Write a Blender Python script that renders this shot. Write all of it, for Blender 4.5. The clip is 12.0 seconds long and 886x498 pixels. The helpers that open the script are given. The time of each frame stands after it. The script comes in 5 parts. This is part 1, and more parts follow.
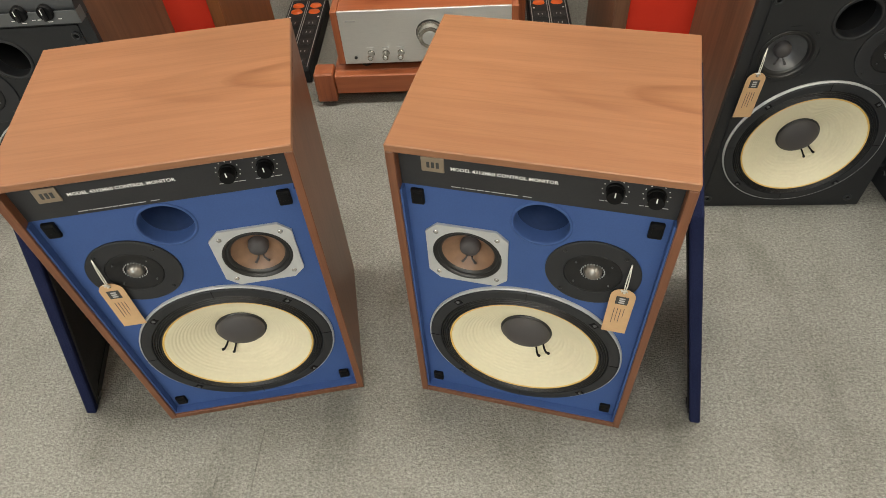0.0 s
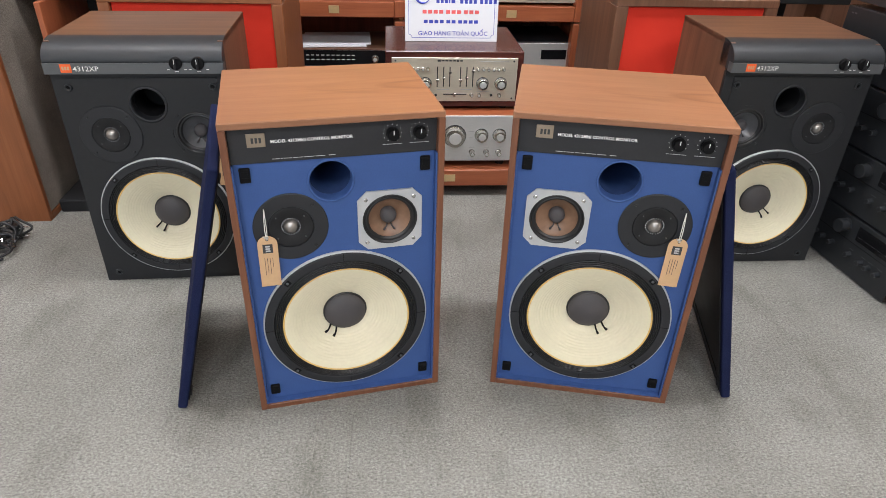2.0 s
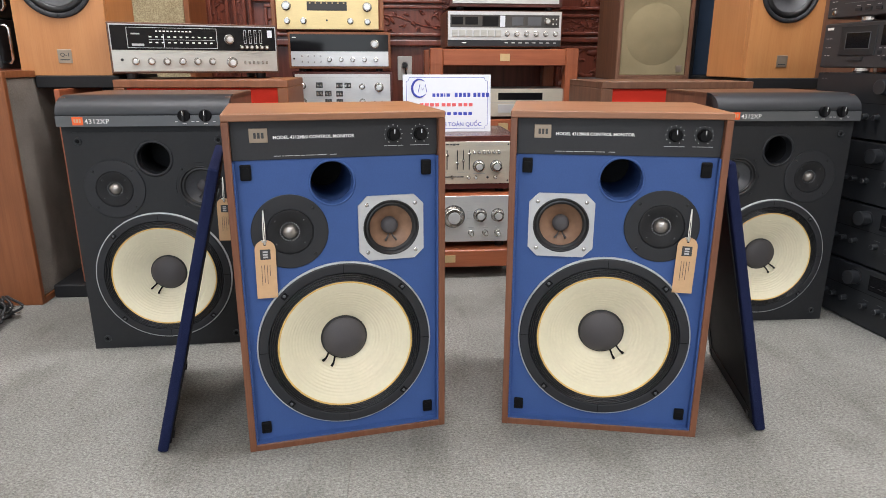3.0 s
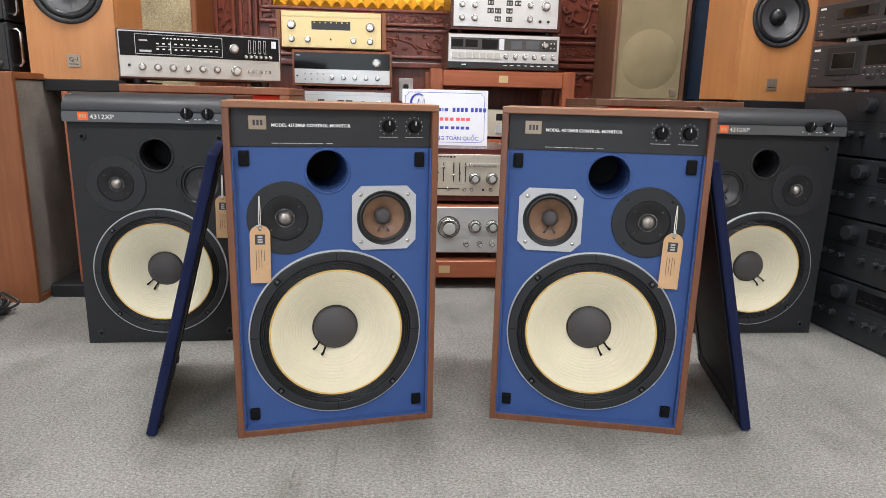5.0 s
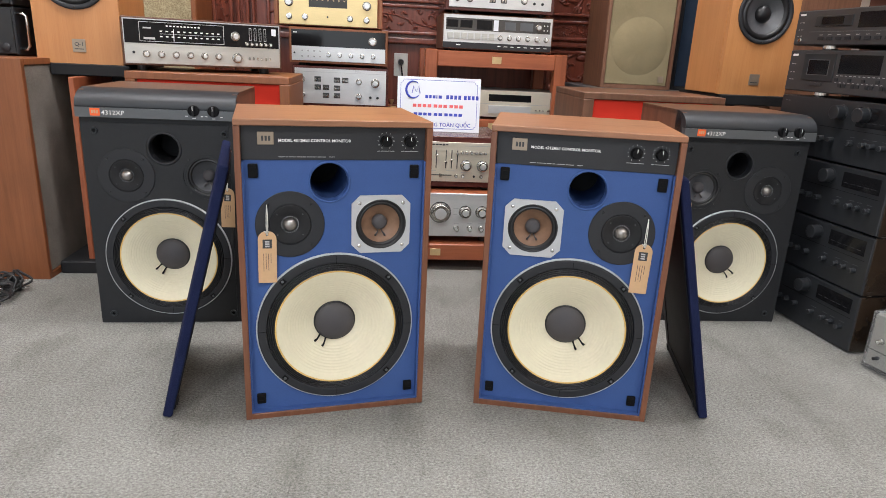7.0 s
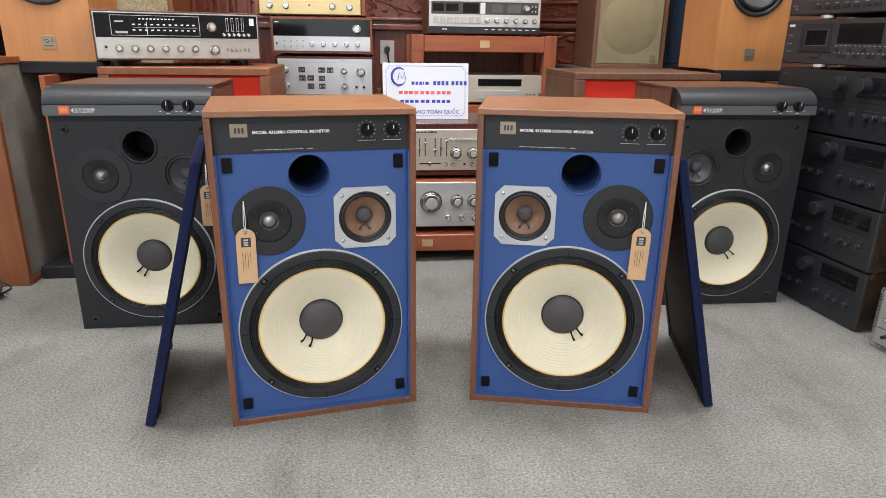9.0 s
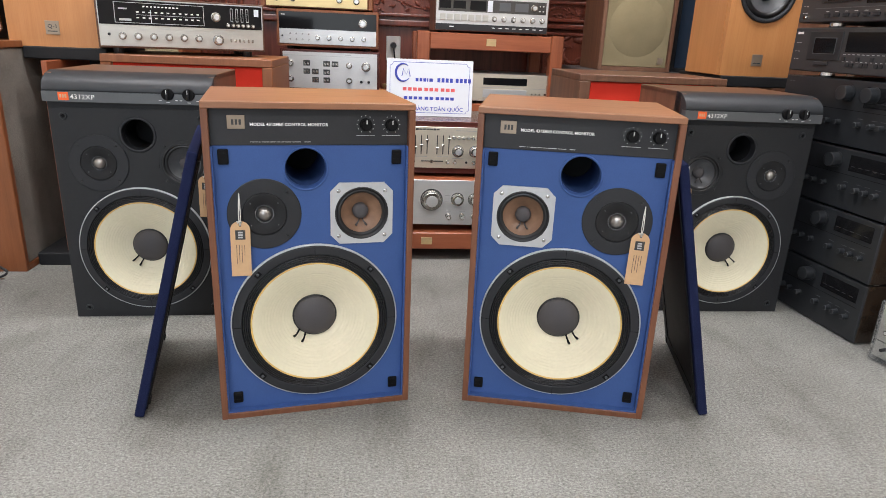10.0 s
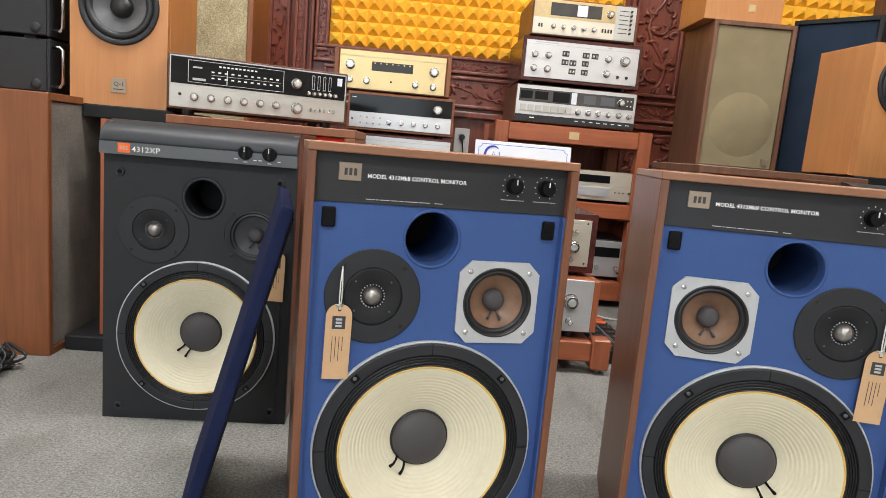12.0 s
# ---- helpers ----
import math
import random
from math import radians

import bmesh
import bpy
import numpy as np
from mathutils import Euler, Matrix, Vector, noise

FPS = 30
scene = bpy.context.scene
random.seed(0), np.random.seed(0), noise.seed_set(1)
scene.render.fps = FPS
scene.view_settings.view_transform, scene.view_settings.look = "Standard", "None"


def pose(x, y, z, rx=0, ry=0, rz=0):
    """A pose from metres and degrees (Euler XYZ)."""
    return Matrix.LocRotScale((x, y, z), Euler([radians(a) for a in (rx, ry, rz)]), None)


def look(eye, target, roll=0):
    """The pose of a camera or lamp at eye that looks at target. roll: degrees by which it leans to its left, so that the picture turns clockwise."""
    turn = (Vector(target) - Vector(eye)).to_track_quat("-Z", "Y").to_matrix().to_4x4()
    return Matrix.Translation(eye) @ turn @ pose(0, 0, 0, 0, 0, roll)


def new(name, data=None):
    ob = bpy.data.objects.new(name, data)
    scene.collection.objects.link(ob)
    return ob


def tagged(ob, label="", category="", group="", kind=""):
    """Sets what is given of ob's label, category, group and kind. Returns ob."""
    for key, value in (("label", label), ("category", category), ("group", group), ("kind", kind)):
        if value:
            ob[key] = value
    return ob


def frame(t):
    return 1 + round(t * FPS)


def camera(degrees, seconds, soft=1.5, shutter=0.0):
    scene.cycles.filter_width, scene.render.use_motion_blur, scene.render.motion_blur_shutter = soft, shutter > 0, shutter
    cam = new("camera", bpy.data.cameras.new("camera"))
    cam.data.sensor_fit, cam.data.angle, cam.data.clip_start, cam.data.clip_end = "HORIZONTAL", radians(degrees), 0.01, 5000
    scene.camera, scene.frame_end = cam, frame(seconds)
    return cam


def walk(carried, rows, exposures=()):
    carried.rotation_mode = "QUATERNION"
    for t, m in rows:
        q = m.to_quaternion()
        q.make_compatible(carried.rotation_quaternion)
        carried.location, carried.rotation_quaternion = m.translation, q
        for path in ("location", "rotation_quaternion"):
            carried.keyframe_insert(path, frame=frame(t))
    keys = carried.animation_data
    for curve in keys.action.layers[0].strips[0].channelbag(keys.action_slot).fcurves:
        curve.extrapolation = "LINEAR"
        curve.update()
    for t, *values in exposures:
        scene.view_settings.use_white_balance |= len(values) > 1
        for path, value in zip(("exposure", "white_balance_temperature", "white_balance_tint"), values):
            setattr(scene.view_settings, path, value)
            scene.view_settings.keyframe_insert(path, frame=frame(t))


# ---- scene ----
cam = camera(69.0, 12.0, soft=0.4)
PATH = [
    (0, (0.089, 0.112, 1.092), (-0.021, 1.409, -0.426), -4.8),
    (0.5, (-0.071, -0.084, 1.072), (-0.017, 1.447, -0.213), -2.3),
    (1, (-0.204, -0.177, 1.044), (-0.069, 1.374, -0.212), -0.5),
    (1.5, (-0.263, -0.262, 1.039), (-0.065, 1.321, -0.167), 2.5),
    (2, (-0.225, -0.315, 0.951), (-0.068, 1.388, -0.085), 1.8),
    (2.5, (-0.236, -0.327, 0.781), (-0.072, 1.52, 0.032), 0.6),
    (2.7, (-0.236, -0.366, 0.722), (-0.066, 1.53, 0.1), 0.1),
    (4.3, (-0.23, -0.437, 0.617), (-0.052, 1.498, 0.143), 0.9),
    (4.5, (-0.23, -0.434, 0.614), (-0.046, 1.501, 0.142), 0.5),
    (5, (-0.224, -0.443, 0.607), (-0.049, 1.497, 0.154), 1.4),
    (5.5, (-0.219, -0.455, 0.603), (-0.042, 1.483, 0.139), 1.3),
    (6, (-0.222, -0.462, 0.64), (-0.103, 1.472, 0.145), 2.1),
    (6.5, (-0.229, -0.501, 0.699), (-0.049, 1.416, 0.158), 5.3),
    (7, (-0.235, -0.524, 0.725), (-0.031, 1.378, 0.14), 2.8),
    (7.2, (-0.235, -0.516, 0.722), (0.006, 1.385, 0.148), 3.4),
    (8.8, (-0.215, -0.472, 0.711), (0.021, 1.418, 0.099), 0.3),
    (9, (-0.212, -0.468, 0.713), (-0.001, 1.423, 0.096), 0.8),
    (9.5, (-0.197, -0.472, 0.719), (-0.012, 1.423, 0.107), 1.1),
    (10, (-0.199, -0.458, 0.711), (0.004, 1.431, 0.088), 2.5),
    (10.5, (-0.204, -0.446, 0.698), (0.012, 1.443, 0.079), 3.3),
    (11, (-0.231, -0.409, 0.662), (-0.007, 1.484, 0.058), 3.3),
    (11.5, (-0.306, -0.298, 0.633), (-0.183, 1.645, 0.175), 3.4),
    (12, (-0.362, -0.164, 0.6), (-0.242, 1.809, 0.295), 5.0),
]
EXPOSURES = [(0, 0.0, 7000, 5), (0.5, 0.07, 6750, 8), (1, 0.1, 6400, 10), (1.5, 0.12, 6250, 11), (2.5, 0.17, 6150, 12), (7, 0.17, 6150, 12), (11, 0.17, 6150, 12), (12, 0.19, 6250, 10)]
walk(cam, [(t, look(eye, target, roll)) for t, eye, target, roll in PATH], EXPOSURES)

# ---------------------------------------------------------------- light and world
world = bpy.data.worlds.new("sky_world")
scene.world = world
world.use_nodes = True
wn = world.node_tree
sky = wn.nodes.new("ShaderNodeTexSky")
sky.sky_type, sky.sun_disc, sky.sun_elevation, sky.sun_rotation = "NISHITA", False, radians(50), radians(200)
wn.links.new(sky.outputs[0], wn.nodes["Background"].inputs[0])
wn.nodes["Background"].inputs[1].default_value = 0.1


def area_lamp(name, m, w, h, watts, colour):
    d = bpy.data.lights.new(name, "AREA")
    d.shape, d.size, d.size_y, d.energy, d.color = "RECTANGLE", w, h, watts, colour
    ob = new(name, d)
    ob.matrix_world = m
    return ob


# six added ceiling panels in two rows, out of view, and daylight through an assumed shop front behind the camera
PANELS = [(-1.25, -1.5), (0.0, -1.5), (1.25, -1.5), (-1.25, 1.05), (0.0, 1.05), (1.25, 1.05)]
for px, py in PANELS:
    area_lamp("added_panel_light", pose(px, py, 2.70), 0.58, 0.58, 20 if py < 0 else 23, (1.0, 0.972, 0.95))
area_lamp("daylight", pose(-1.1, -2.74, 1.3, 90, 0, 0), 1.7, 2.1, 25, (0.84, 0.93, 1.0))


# ---------------------------------------------------------------- materials
def mat(name, rough=0.5, metal=0.0, spec=0.5):
    m = bpy.data.materials.new(name)
    m.use_nodes = True
    b = m.node_tree.nodes["Principled BSDF"]
    b.inputs["Roughness"].default_value, b.inputs["Metallic"].default_value = rough, metal
    b.inputs["Specular IOR Level"].default_value = spec
    return m, m.node_tree, b


def add(nt, kind, **values):
    n = nt.nodes.new(kind)
    for key, value in values.items():
        n.inputs[key].default_value = value
    return n


def coords(nt, scale=(1, 1, 1), move=(0, 0, 0)):
    c, mp = nt.nodes.new("ShaderNodeTexCoord"), nt.nodes.new("ShaderNodeMapping")
    mp.inputs["Scale"].default_value, mp.inputs["Location"].default_value = scale, move
    nt.links.new(c.outputs["Object"], mp.inputs["Vector"])
    return mp.outputs[0]


def ramp(nt, fac, stops):
    r = nt.nodes.new("ShaderNodeValToRGB")
    r.color_ramp.elements[0].position, r.color_ramp.elements[0].color = stops[0][0], (*stops[0][1], 1)
    r.color_ramp.elements[1].position, r.color_ramp.elements[1].color = stops[-1][0], (*stops[-1][1], 1)
    for p, c in stops[1:-1]:
        r.color_ramp.elements.new(p).color = (*c, 1)
    nt.links.new(fac, r.inputs[0])
    return r.outputs[0]


def mixed(nt, a, b, fac, mode="MIX"):
    n = nt.nodes.new("ShaderNodeMixRGB")
    n.blend_type = mode
    for sock, v in ((n.inputs[0], fac), (n.inputs[1], a), (n.inputs[2], b)):
        if isinstance(v, (int, float)):
            sock.default_value = v
        elif isinstance(v, tuple):
            sock.default_value = (*v, 1)
        else:
            nt.links.new(v, sock)
    return n.outputs[0]


def bump(nt, b, height, strength=0.2, distance=0.001):
    n = add(nt, "ShaderNodeBump", Strength=strength, Distance=distance)
    nt.links.new(height, n.inputs["Height"])
    nt.links.new(n.outputs[0], b.inputs["Normal"])


def noise_tex(nt, vec, scale, detail=4.0, rough=0.55):
    n = add(nt, "ShaderNodeTexNoise", Scale=scale, Detail=detail, Roughness=rough)
    nt.links.new(vec, n.inputs["Vector"])
    return n.outputs[0]


def plain(name, colour, rough=0.5, metal=0.0, vary=0.12, scale=60.0, relief=0.0, spec=0.5):
    """One colour with slight mottling at two scales, and an optional fine relief."""
    m, nt, b = mat(name, rough, metal, spec)
    v = coords(nt)
    fine, broad = noise_tex(nt, v, scale), noise_tex(nt, v, scale / 12)
    lo, hi = tuple(c * (1 - vary) for c in colour), tuple(min(1, c * (1 + vary)) for c in colour)
    both = mixed(nt, fine, broad, 0.5)
    nt.links.new(ramp(nt, both, [(0.3, lo), (0.7, hi)]), b.inputs["Base Color"])
    rr = add(nt, "ShaderNodeMapRange", **{"To Min": max(0.03, rough - 0.07), "To Max": min(1, rough + 0.07)})
    nt.links.new(broad, rr.inputs[0])
    nt.links.new(rr.outputs[0], b.inputs["Roughness"])
    if relief:
        bump(nt, b, fine, relief, 0.0006)
    return m


def wood(name, dark, mid, light, along="x", rough=0.42, rings=True, centre=(0.16, 0.13), freq=1.0, pore=0.3):
    """Straight-grained veneer; with rings, a cathedral figure round a centre in the grain's plane."""
    m, nt, b = mat(name, rough)
    s = {"x": (1, 16, 16), "y": (16, 1, 16), "z": (16, 16, 1)}[along]
    v = coords(nt, s)
    streak = noise_tex(nt, v, 3.2 * freq, 6.0, 0.6)
    s2 = {"x": (2.0, 90, 90), "y": (90, 2.0, 90), "z": (90, 90, 2.0)}[along]
    pores = noise_tex(nt, coords(nt, s2), 5.0, 3.0, 0.6)
    col = ramp(nt, streak, [(0.28, dark), (0.5, mid), (0.74, light)])
    if rings:
        sc = {"x": (0.16, 1, 0.3), "y": (1, 0.16, 0.3), "z": (1, 1, 0.16)}[along]
        mv = {"x": (-centre[0] * 0.16, -centre[1], 0), "y": (-centre[0], -centre[1] * 0.16, 0), "z": (-centre[0], 0, -centre[1] * 0.16)}[along]
        w = nt.nodes.new("ShaderNodeTexWave")
        w.wave_type = "RINGS"
        w.rings_direction = {"x": "Z", "y": "Z", "z": "Y"}[along]
        w.wave_profile = "SAW"
        for k, val in (("Scale", 15.0 * freq), ("Distortion", 2.6), ("Detail", 2.0), ("Detail Scale", 1.0)):
            w.inputs[k].default_value = val
        nt.links.new(coords(nt, sc, mv), w.inputs["Vector"])
        rc = ramp(nt, w.outputs[1], [(0.0, (1, 1, 1)), (0.45, (1.04, 1.03, 1.0)), (0.86, (0.7, 0.62, 0.55)), (1.0, (0.94, 0.92, 0.9))])
        near = nt.nodes.new("ShaderNodeTexGradient")
        near.gradient_type = "SPHERICAL"
        nt.links.new(coords(nt, (sc[0] * 9, sc[1] * 9, 0), (mv[0] * 9, mv[1] * 9, 0)), near.inputs[0])
        fade = add(nt, "ShaderNodeMapRange", **{"From Min": 0.36, "From Max": 0.7, "To Min": 0.08, "To Max": 0.95})
        nt.links.new(near.outputs[1], fade.inputs[0])
        col = mixed(nt, col, rc, fade.outputs[0], "MULTIPLY")
    col = mixed(nt, col, ramp(nt, pores, [(0.36, (0.62, 0.55, 0.5)), (0.5, (1, 1, 1))]), pore, "MULTIPLY")
    big = noise_tex(nt, coords(nt, (1.5, 1.5, 1.5)), 3.0, 2.0)
    col = mixed(nt, col, ramp(nt, big, [(0.3, (0.86, 0.85, 0.84)), (0.7, (1.08, 1.06, 1.04))]), 0.8, "MULTIPLY")
    nt.links.new(col, b.inputs["Base Color"])
    bump(nt, b, pores, 0.12, 0.0004)
    return m


def cloth(name, a, c, scale=900.0, rough=0.95, relief=0.5):
    m, nt, b = mat(name, rough, 0, 0.1)
    v = coords(nt)
    weave = add(nt, "ShaderNodeTexVoronoi", Scale=scale)
    nt.links.new(v, weave.inputs["Vector"])
    broad = noise_tex(nt, v, 9.0, 5.0)
    both = mixed(nt, weave.outputs[0], broad, 0.55)
    nt.links.new(ramp(nt, both, [(0.2, a), (0.75, c)]), b.inputs["Base Color"])
    bump(nt, b, weave.outputs[0], relief, 0.0006)
    return m


def brushed(name, colour, rough=0.32, metal=0.9):
    m, nt, b = mat(name, rough, metal)
    v = coords(nt, (3, 3, 260))
    lines = noise_tex(nt, v, 9.0, 4.0)
    lo, hi = tuple(x * 0.9 for x in colour), tuple(min(1, x * 1.06) for x in colour)
    nt.links.new(ramp(nt, lines, [(0.3, lo), (0.7, hi)]), b.inputs["Base Color"])
    bump(nt, b, lines, 0.06, 0.0003)
    return m


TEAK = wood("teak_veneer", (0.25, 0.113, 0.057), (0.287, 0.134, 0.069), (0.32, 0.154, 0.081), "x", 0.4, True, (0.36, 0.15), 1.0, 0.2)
# same teak as the tops, with the sides' shade put into the colour
TEAK_SHADED = wood("teak_veneer_shaded", (0.135, 0.05, 0.025), (0.178, 0.070, 0.035), (0.21, 0.088, 0.046), "z", 0.4, False)
WALNUT = wood("walnut_veneer", (0.08, 0.036, 0.02), (0.12, 0.056, 0.032), (0.17, 0.083, 0.047), "x", 0.42, False)
WALNUT_V = wood("walnut_upright_veneer", (0.1, 0.047, 0.027), (0.155, 0.072, 0.041), (0.2, 0.097, 0.056), "z", 0.42, False)
CHERRY = wood("cherry_veneer", (0.45, 0.19, 0.062), (0.5, 0.222, 0.077), (0.535, 0.25, 0.092), "z", 0.42, False, freq=0.6, pore=0.16)
ORANGE_WOOD = wood("orange_teak_veneer", (0.192, 0.064, 0.0215), (0.235, 0.081, 0.029), (0.268, 0.098, 0.037), "z", 0.45, False, pore=0.22)
MAHOGANY = wood("red_mahogany", (0.26, 0.072, 0.031), (0.34, 0.1, 0.042), (0.4, 0.128, 0.054), "x", 0.35, False)
MAHOGANY_V = wood("red_mahogany_upright", (0.24, 0.067, 0.029), (0.32, 0.094, 0.04), (0.38, 0.122, 0.052), "z", 0.35, False)
ROSEWOOD = wood("dark_rosewood", (0.045, 0.014, 0.012), (0.08, 0.024, 0.02), (0.12, 0.036, 0.028), "x", 0.25, False)
CARVED = wood("carved_hardwood", (0.14, 0.036, 0.022), (0.21, 0.056, 0.033), (0.28, 0.08, 0.048), "z", 0.3, False)
BLUE = plain("blue_baffle_paint", (0.045, 0.092, 0.255), 0.62, 0, 0.07, 400, 0.25, 0.25)
BLUE_CLOTH = cloth("dark_blue_grille_cloth", (0.007, 0.010, 0.034), (0.018, 0.024, 0.068))
NAVY_CLOTH = cloth("navy_grille_cloth", (0.012, 0.02, 0.034), (0.028, 0.042, 0.068))
BEIGE_CLOTH = cloth("beige_grille_cloth", (0.16, 0.13, 0.074), (0.29, 0.24, 0.14), 420)
GREY_CLOTH = cloth("grey_grille_cloth", (0.1, 0.09, 0.078), (0.3, 0.272, 0.235), 260)
RED = cloth("red_grille_cloth", (0.6, 0.03, 0.018), (0.78, 0.055, 0.03), 700, 0.85, 0.2)
PANEL_BLACK = plain("black_panel_paint", (0.024, 0.0245, 0.027), 0.5, 0, 0.12, 300, 0.1, 0.35)
BLACK = plain("matt_black_paint", (0.013, 0.013, 0.014), 0.62, 0, 0.2, 200, 0.3, 0.3)
BAFFLE_BLACK = plain("black_textured_baffle", (0.0185, 0.0195, 0.0215), 0.55, 0, 0.2, 900, 0.5, 0.35)
PLASTIC = plain("dark_grey_plastic", (0.022, 0.023, 0.026), 0.5, 0, 0.1, 500, 0.15, 0.35)
HEAD_GREY = plain("charcoal_satin_plastic", (0.022, 0.024, 0.027), 0.46, 0, 0.08, 300, 0.05, 0.4)
STRIP_GREY = plain("grey_satin_strip", (0.1, 0.105, 0.11), 0.42, 0.2, 0.06, 300)
RUBBER = plain("black_rubber", (0.013, 0.013, 0.014), 0.34, 0, 0.2, 300, 0.1, 0.5)
DUSTCAP = plain("charcoal_dust_cap", (0.06, 0.055, 0.058), 0.62, 0, 0.1, 600, 0.3)
CONE = plain("cream_paper_cone", (0.74, 0.68, 0.5), 0.72, 0, 0.05, 150, 0.12, 0.3)
CONE_RIM = plain("yellowed_glue_rim", (0.72, 0.47, 0.14), 0.55, 0, 0.15, 80)
TAN_CONE = plain("tan_doped_cone", (0.225, 0.13, 0.08), 0.42, 0, 0.34, 55)
DARK_CONE = plain("charcoal_cone", (0.085, 0.087, 0.092), 0.3, 0, 0.2, 120, 0, 0.6)
SILVER = brushed("brushed_aluminium", (0.57, 0.56, 0.515), 0.4, 0.7)
SILVER_COOL = brushed("cool_brushed_aluminium", (0.69, 0.69, 0.68), 0.38, 0.65)
CHAMPAGNE = brushed("champagne_aluminium", (0.72, 0.66, 0.54), 0.42, 0.7)
GOLD = brushed("pale_gold_panel", (0.72, 0.56, 0.28), 0.38, 0.6)
KNOB = brushed("turned_aluminium_knob", (0.5, 0.485, 0.45), 0.26, 1.0)
KNOB.node_tree.nodes["Principled BSDF"].inputs["Anisotropic"].default_value = 0.85
spun = KNOB.node_tree.nodes.new("ShaderNodeTangent")
spun.direction_type, spun.axis = "RADIAL", "Y"
KNOB.node_tree.links.new(spun.outputs[0], KNOB.node_tree.nodes["Principled BSDF"].inputs["Tangent"])
CHROME = plain("chrome", (0.7, 0.7, 0.7), 0.15, 1.0, 0.03)
FRAME_SILVER = plain("satin_silver_frame", (0.5, 0.51, 0.52), 0.48, 0.3, 0.06, 90)
DOME = plain("aluminium_dome", (0.34, 0.32, 0.3), 0.3, 0.85, 0.2, 90)
JET = plain("jet_black_plastic", (0.004, 0.004, 0.0045), 0.6, 0, 0.15, 200, 0, 0.15)
NAVY_TUBE = plain("dark_navy_tube", (0.016, 0.033, 0.095), 0.7, 0, 0.15, 120, 0, 0.15)
BRONZE_SIDE = plain("dark_bronze_lacquer", (0.035, 0.022, 0.014), 0.22, 0, 0.3, 10, 0, 0.6)
DECK_GREY = plain("dark_satin_metal", (0.034, 0.034, 0.036), 0.4, 0, 0.15, 60, 0, 0.5)
MOTTLED_CLOTH = cloth("cream_mottled_grille_cloth", (0.2, 0.145, 0.075), (0.56, 0.48, 0.3), 190, 0.95, 0.8)
BRASS = plain("brass_plate", (0.62, 0.47, 0.25), 0.4, 0.6, 0.12)
BADGE = plain("bronze_badge", (0.33, 0.265, 0.2), 0.42, 0.6, 0.1)
WHITE = plain("white_print", (0.8, 0.8, 0.78), 0.6, 0, 0.03)
GREY_PRINT = plain("grey_print", (0.45, 0.45, 0.45), 0.6, 0, 0.03)
DARK_PRINT = plain("dark_print", (0.04, 0.04, 0.04), 0.6, 0, 0.03)
ORANGE = plain("orange_logo_paint", (0.85, 0.13, 0.02), 0.5, 0, 0.04)
ORANGE_SWITCH = plain("orange_switch_plastic", (0.9, 0.16, 0.03), 0.35, 0, 0.05)
KRAFT = plain("kraft_card", (0.58, 0.37, 0.2), 0.8, 0, 0.08, 120, 0.1)
STRING = plain("white_string", (0.72, 0.7, 0.64), 0.9, 0, 0.15, 900)
PAPER = plain("white_card", (0.74, 0.76, 0.8), 0.55, 0, 0.02)
SIGN_BLUE = plain("blue_ink", (0.04, 0.06, 0.42), 0.5, 0, 0.03)
SIGN_RED = plain("red_ink", (0.75, 0.12, 0.12), 0.5, 0, 0.03)
GLASS_DARK = plain("dark_dial_glass", (0.008, 0.008, 0.009), 0.1, 0, 0.05, 60, 0, 0.25)
MIRROR_GLASS = plain("smoked_dial_glass", (0.09, 0.085, 0.08), 0.1, 0.2, 0.3, 12)
FOAM = plain("yellow_acoustic_foam", (0.95, 0.54, 0.045), 0.9, 0, 0.05, 40, 0.2)
WALL = plain("cream_wall_paint", (0.62, 0.58, 0.52), 0.85, 0, 0.05, 30, 0.1)
CEIL = plain("white_ceiling_paint", (0.78, 0.77, 0.75), 0.9, 0, 0.03, 20)
PLASTIC_WHITE = plain("white_plastic", (0.75, 0.73, 0.68), 0.45, 0, 0.05)
CABLE = plain("black_cable_rubber", (0.012, 0.012, 0.013), 0.45, 0, 0.1)
CABLE_WHITE = plain("white_cable", (0.6, 0.58, 0.55), 0.5, 0, 0.1)
GLOSS_BLACK = plain("gloss_black_metal", (0.017, 0.0188, 0.0215), 0.4, 0, 0.2, 40, 0, 0.5)
CURTAIN = plain("brown_curtain", (0.13, 0.045, 0.026), 0.75, 0, 0.25, 14)

m, nt, b = mat("grey_carpet", 0.97, 0, 0.1)
CARPET = m
v = coords(nt)
loops = add(nt, "ShaderNodeTexVoronoi", Scale=330.0)
nt.links.new(coords(nt, (0.9, 1.1, 1)), loops.inputs["Vector"])
fleck = noise_tex(nt, coords(nt, (0.85, 1.1, 1)), 200.0, 5.0, 0.85)
patch = noise_tex(nt, v, 3.2, 5.0, 0.6)
worn = noise_tex(nt, coords(nt, (1.0, 0.35, 1)), 6.5, 4.0, 0.6)
col = ramp(nt, fleck, [(0.32, (0.125, 0.122, 0.111)), (0.5, (0.284, 0.279, 0.256)), (0.68, (0.45, 0.442, 0.408))])
col = mixed(nt, col, ramp(nt, loops.outputs[0], [(0.0, (1.1, 1.1, 1.1)), (0.75, (0.62, 0.62, 0.62))]), 0.5, "MULTIPLY")
col = mixed(nt, col, ramp(nt, patch, [(0.36, (0.86, 0.86, 0.845)), (0.6, (1.05, 1.05, 1.05))]), 1.0, "MULTIPLY")
